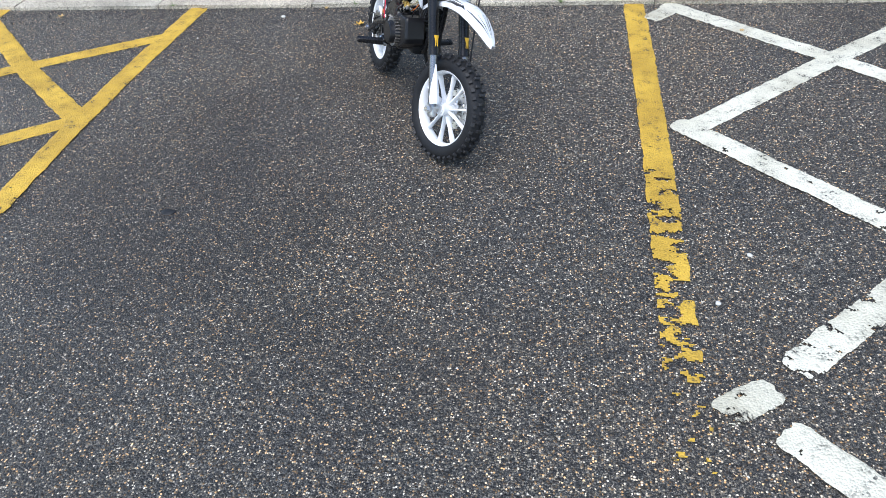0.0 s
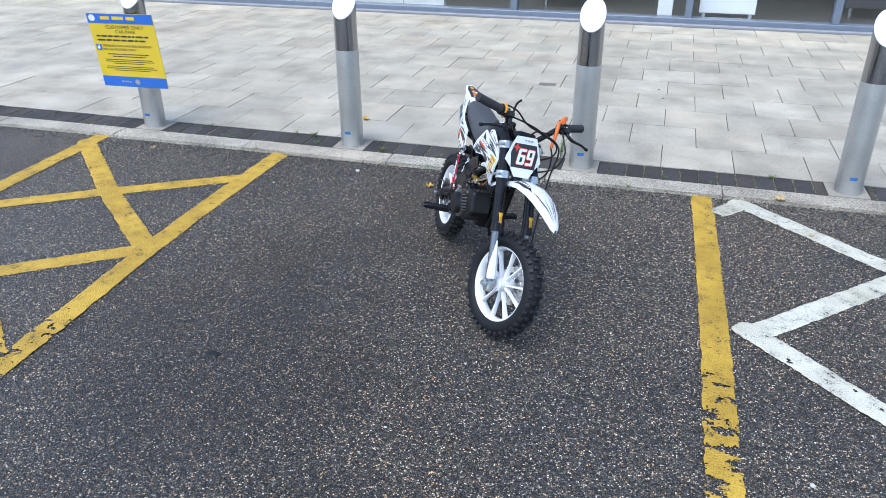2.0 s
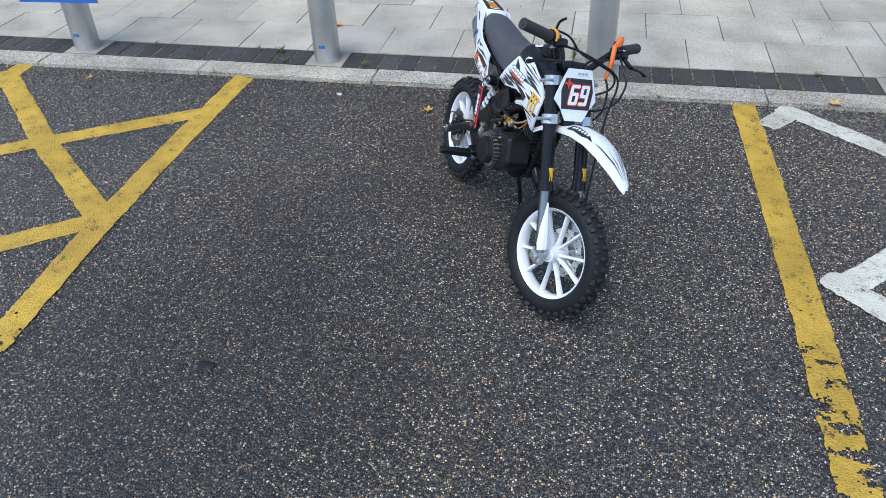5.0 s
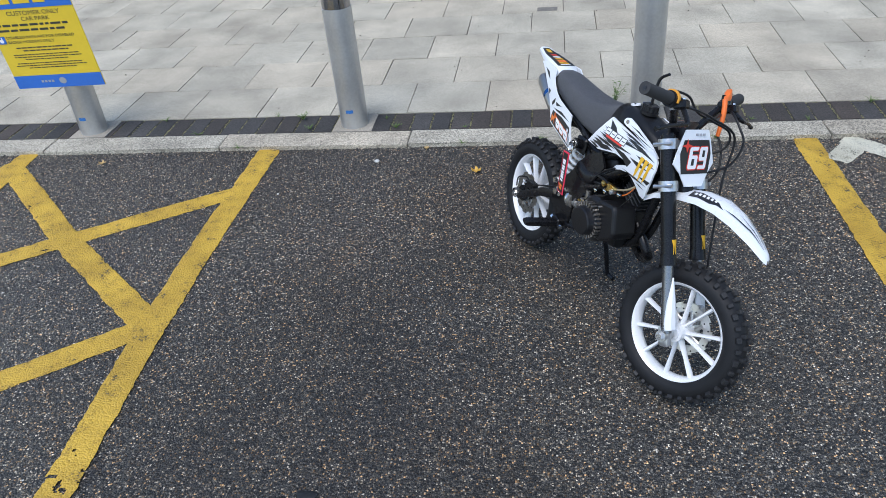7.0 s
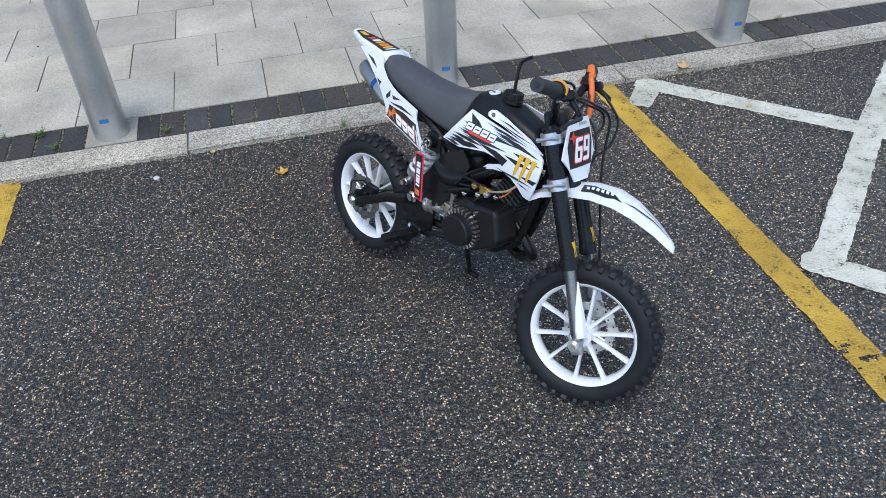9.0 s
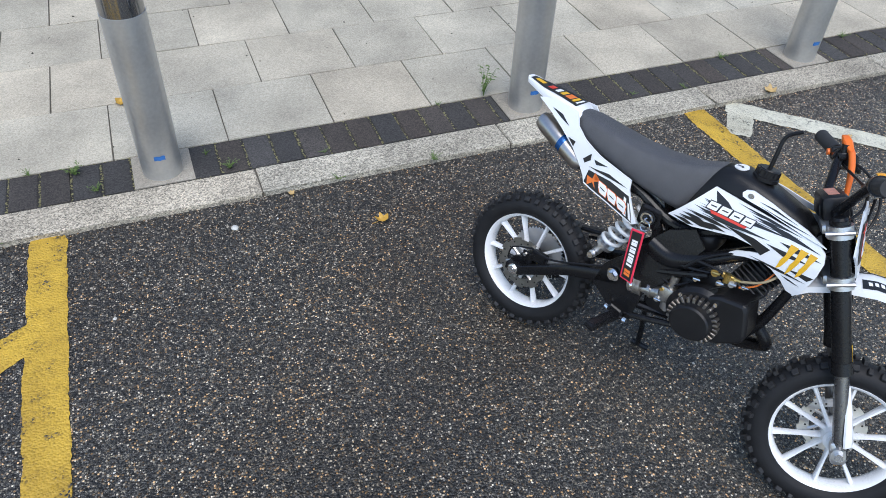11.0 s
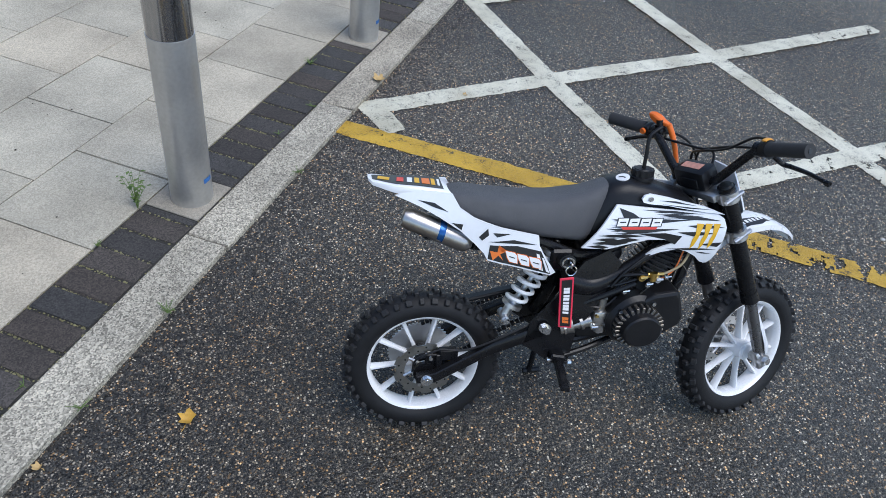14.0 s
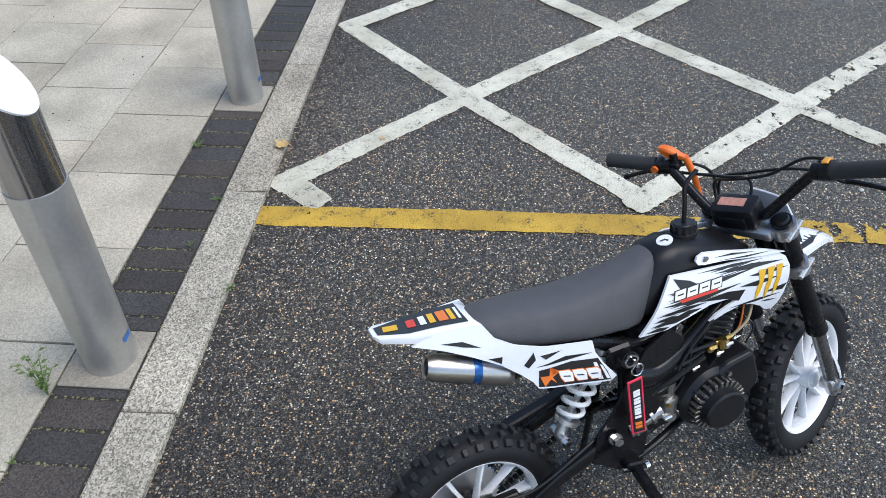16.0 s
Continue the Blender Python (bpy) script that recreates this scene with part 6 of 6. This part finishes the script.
def scatter(name, count, size, place, material, label, category, seed):
    """Many small irregular chips in one object."""
    r = random.Random(seed)
    verts, faces = [], []
    for k in range(count):
        x, y, z = place(r)
        s = size * r.uniform(0.4, 1.0) * (1.6 if r.random() < 0.1 else 1)
        b = len(verts)
        for j in range(5):
            a = 2 * math.pi * j / 5 + r.uniform(-0.3, 0.3)
            verts.append((x + s * r.uniform(0.6, 1) * math.cos(a), y + s * r.uniform(0.6, 1) * math.sin(a), z))
        verts.append((x, y, z + s * r.uniform(0.5, 0.9)))
        faces += [(b + j, b + (j + 1) % 5, b + 5) for j in range(5)]
    me = bpy.data.meshes.new(name)
    me.from_pydata(verts, [], faces)
    me.materials.append(material)
    tagged(new(name, me), label, category, kind="stuff")


CHIP = mat("pale_chip", (0.55, 0.53, 0.48), 0.7, var=0.3, scale=30)
GRIT = mat("dark_grit", (0.04, 0.038, 0.034), 0.75, var=0.8, scale=60)
scatter("stone_chips", 170, 0.0055, lambda r: (r.uniform(-3.5, 3.5), r.uniform(-3.6, -0.02), 0.001), CHIP, "small pale stone chips scattered on the asphalt", "stones", 5)
scatter("kerb_grit", 6500, 0.0066, lambda r: (r.uniform(-3.5, 3.5), 0.016 - abs(r.gauss(0, 0.11)), 0.0), GRIT, "coarse dark grit gathered along the kerb", "grit", 6)
scatter("kerb_gravel", 5200, 0.0044, lambda r: (r.uniform(-3.5, 3.5), 0.016 - abs(r.gauss(0, 0.17)), 0.0), mat("brown_gravel", (0.27, 0.235, 0.185), 0.75, var=0.8, scale=60), "loose brown and grey gravel washed against the kerb", "gravel", 16)
scatter("joint_moss", 2800, 0.0050, lambda r: (-0.73 + 0.1007 * (r.randint(-35, 35) + 0.5) + r.gauss(0, 0.0025), r.uniform(0.17, 0.366), PAVE_Z - 0.004), MOSS, "dry moss and sand in the block joints", "moss", 7)
scatter("edge_moss", 700, 0.005, lambda r: (r.uniform(-3.5, 3.5), r.choice((0.162, 0.368)) + r.gauss(0, 0.002), PAVE_Z - 0.005), MOSS, "dry moss along the edge of the block border", "moss", 8)
for x, y, s in ((1.404, -2.346, 0.009), (1.527, -2.112, 0.009), (-0.690, -0.128, 0.012)):
    bm = bmesh.new()
    bmesh.ops.create_icosphere(bm, subdivisions=2, radius=s)
    for v in bm.verts:
        v.co *= 1 + 0.25 * noise.noise(v.co * 90 + Vector((x, y, 0)))
        v.co.z *= 0.6
    ob = part("pebble", bm, CHIP)
    ob.location = (x, y, s * 0.45)
    tagged(ob, "small white pebble lying on the asphalt", "pebble", "white pebbles")
bm = bmesh.new()
rings = []
for k, (r, z) in enumerate(((0.028, 0.0008), (0.024, 0.0035), (0.008, 0.0055))):
    rings.append([(r * (1 + 0.2 * math.sin(3 * a + k)) * math.cos(a), r * (0.8 + 0.15 * math.cos(2 * a)) * math.sin(a), z) for a in (2 * math.pi * j / 20 for j in range(20))])
loft(bm, rings)
ob = part("tar_blob", bm, mat("tar", (0.008, 0.008, 0.008), 0.6, var=0.3, scale=60))
ob.location = (-0.515, -2.0, 0)
tagged(ob, "flat black blob of tar stuck to the asphalt", "tar")

bm = bmesh.new()
box(bm, (0, 0, 0), (0.135, 0.075, 0.008), None, 0.002)
for k in range(5):
    box(bm, (-0.05 + 0.025 * k, 0, 0.0045), (0.010, 0.055, 0.002))
ob = part("service_cover", bm, mat("cover_iron", (0.19, 0.175, 0.15), 0.8, 0.1, var=0.3, scale=40))
ob.location = (0.09, 2.0, PAVE_Z + 0.001)
tagged(ob, "small dark metal service cover set in the paving", "cover")
DEBRIS = mat("dark_debris", (0.05, 0.042, 0.03), 0.8, var=0.4, scale=60)
scatter("paving_debris", 240, 0.0062, lambda r: (r.uniform(-3.5, 3.5), r.uniform(0.4, 3.4), PAVE_Z), DEBRIS, "dark crumbs and twigs scattered on the paving", "debris", 12)

# ---- paving pieces ----
slabs = [piece(0.4115 - 0.0045, 0.394 - 0.0045, 0.05, 0.002, s) for s in range(4)]
places = []
for row in range(11):
    y = 0.369 + 0.394 * (row + 0.5)
    off = -0.214 if row % 2 == 0 else -0.011
    for k in range(-14, 14):
        places.append((off + 0.4115 * (k + 0.5), y, PAVE_Z + random.uniform(-0.0015, 0.0015), 0))
lay("slab", slabs, SLAB, places, pavement)
bricks = [piece(0.0915, 0.196, 0.05, 0.006, s + 9) for s in range(5)]
places = []
for k in range(-52, 53):
    x = -0.73 + 0.1007 * k
    if all(abs(x - bx) > 0.14 for bx in BOLLARD_X):
        places.append((x, 0.2655, PAVE_Z + random.uniform(-0.003, 0.002), 0))
lay("block", bricks, BRICK, places, pavement)
# blocks cut to meet the bollard collars
for bx in BOLLARD_X:
    row = [p[0] for p in places]
    for sgn in (-1, 1):
        near = min((x for x in row if (x - bx) * sgn > 0), key=lambda x: abs(x - bx))
        gap = abs(near - bx) - 0.0505 - 0.105
        if gap > 0.015:
            lay("block", [piece(gap - 0.006, 0.197, 0.05, 0.005, 60)], BRICK, [(bx + sgn * (0.105 + gap / 2), 0.2655, PAVE_Z - 0.001, 0)], pavement)
collar = [piece(0.205, 0.197, 0.05, 0.003, 21)]
lay("collar", collar, PLATE, [(x, 0.2655, PAVE_Z + 0.001, 0) for x in BOLLARD_X], pavement)
kerbs = [piece(0.956, 0.146, 0.10, 0.007, s + 30) for s in range(3)]
lay("kerb_stone", kerbs, KERB, [(-0.086 + 0.961 * k, 0.087, PAVE_Z + 0.001, 0) for k in range(-12, 13)], pavement)

# the rest of the paving, out of reach, in one mesh
verts, faces = [], []
for row in range(11):
    y = 0.369 + 0.394 * (row + 0.5)
    off = -0.214 if row % 2 == 0 else -0.011
    for k in list(range(-32, -14)) + list(range(14, 33)):
        x = off + 0.4115 * (k + 0.5)
        b = len(verts)
        verts += [(x + sx * 0.2035, y + sy * 0.195, z) for z in (0.0, PAVE_Z) for sx, sy in ((-1, -1), (1, -1), (1, 1), (-1, 1))]
        faces += [(b + 4, b + 5, b + 6, b + 7)] + [(b + i, b + (i + 1) % 4, b + 4 + (i + 1) % 4, b + 4 + i) for i in range(4)]
me = bpy.data.meshes.new("far_slabs")
me.from_pydata(verts, [], faces)
me.materials.append(SLAB)
far = new("far_slabs", me)
far.parent = pavement
tagged(far, "pale concrete slabs further along the pavement", kind="stuff")
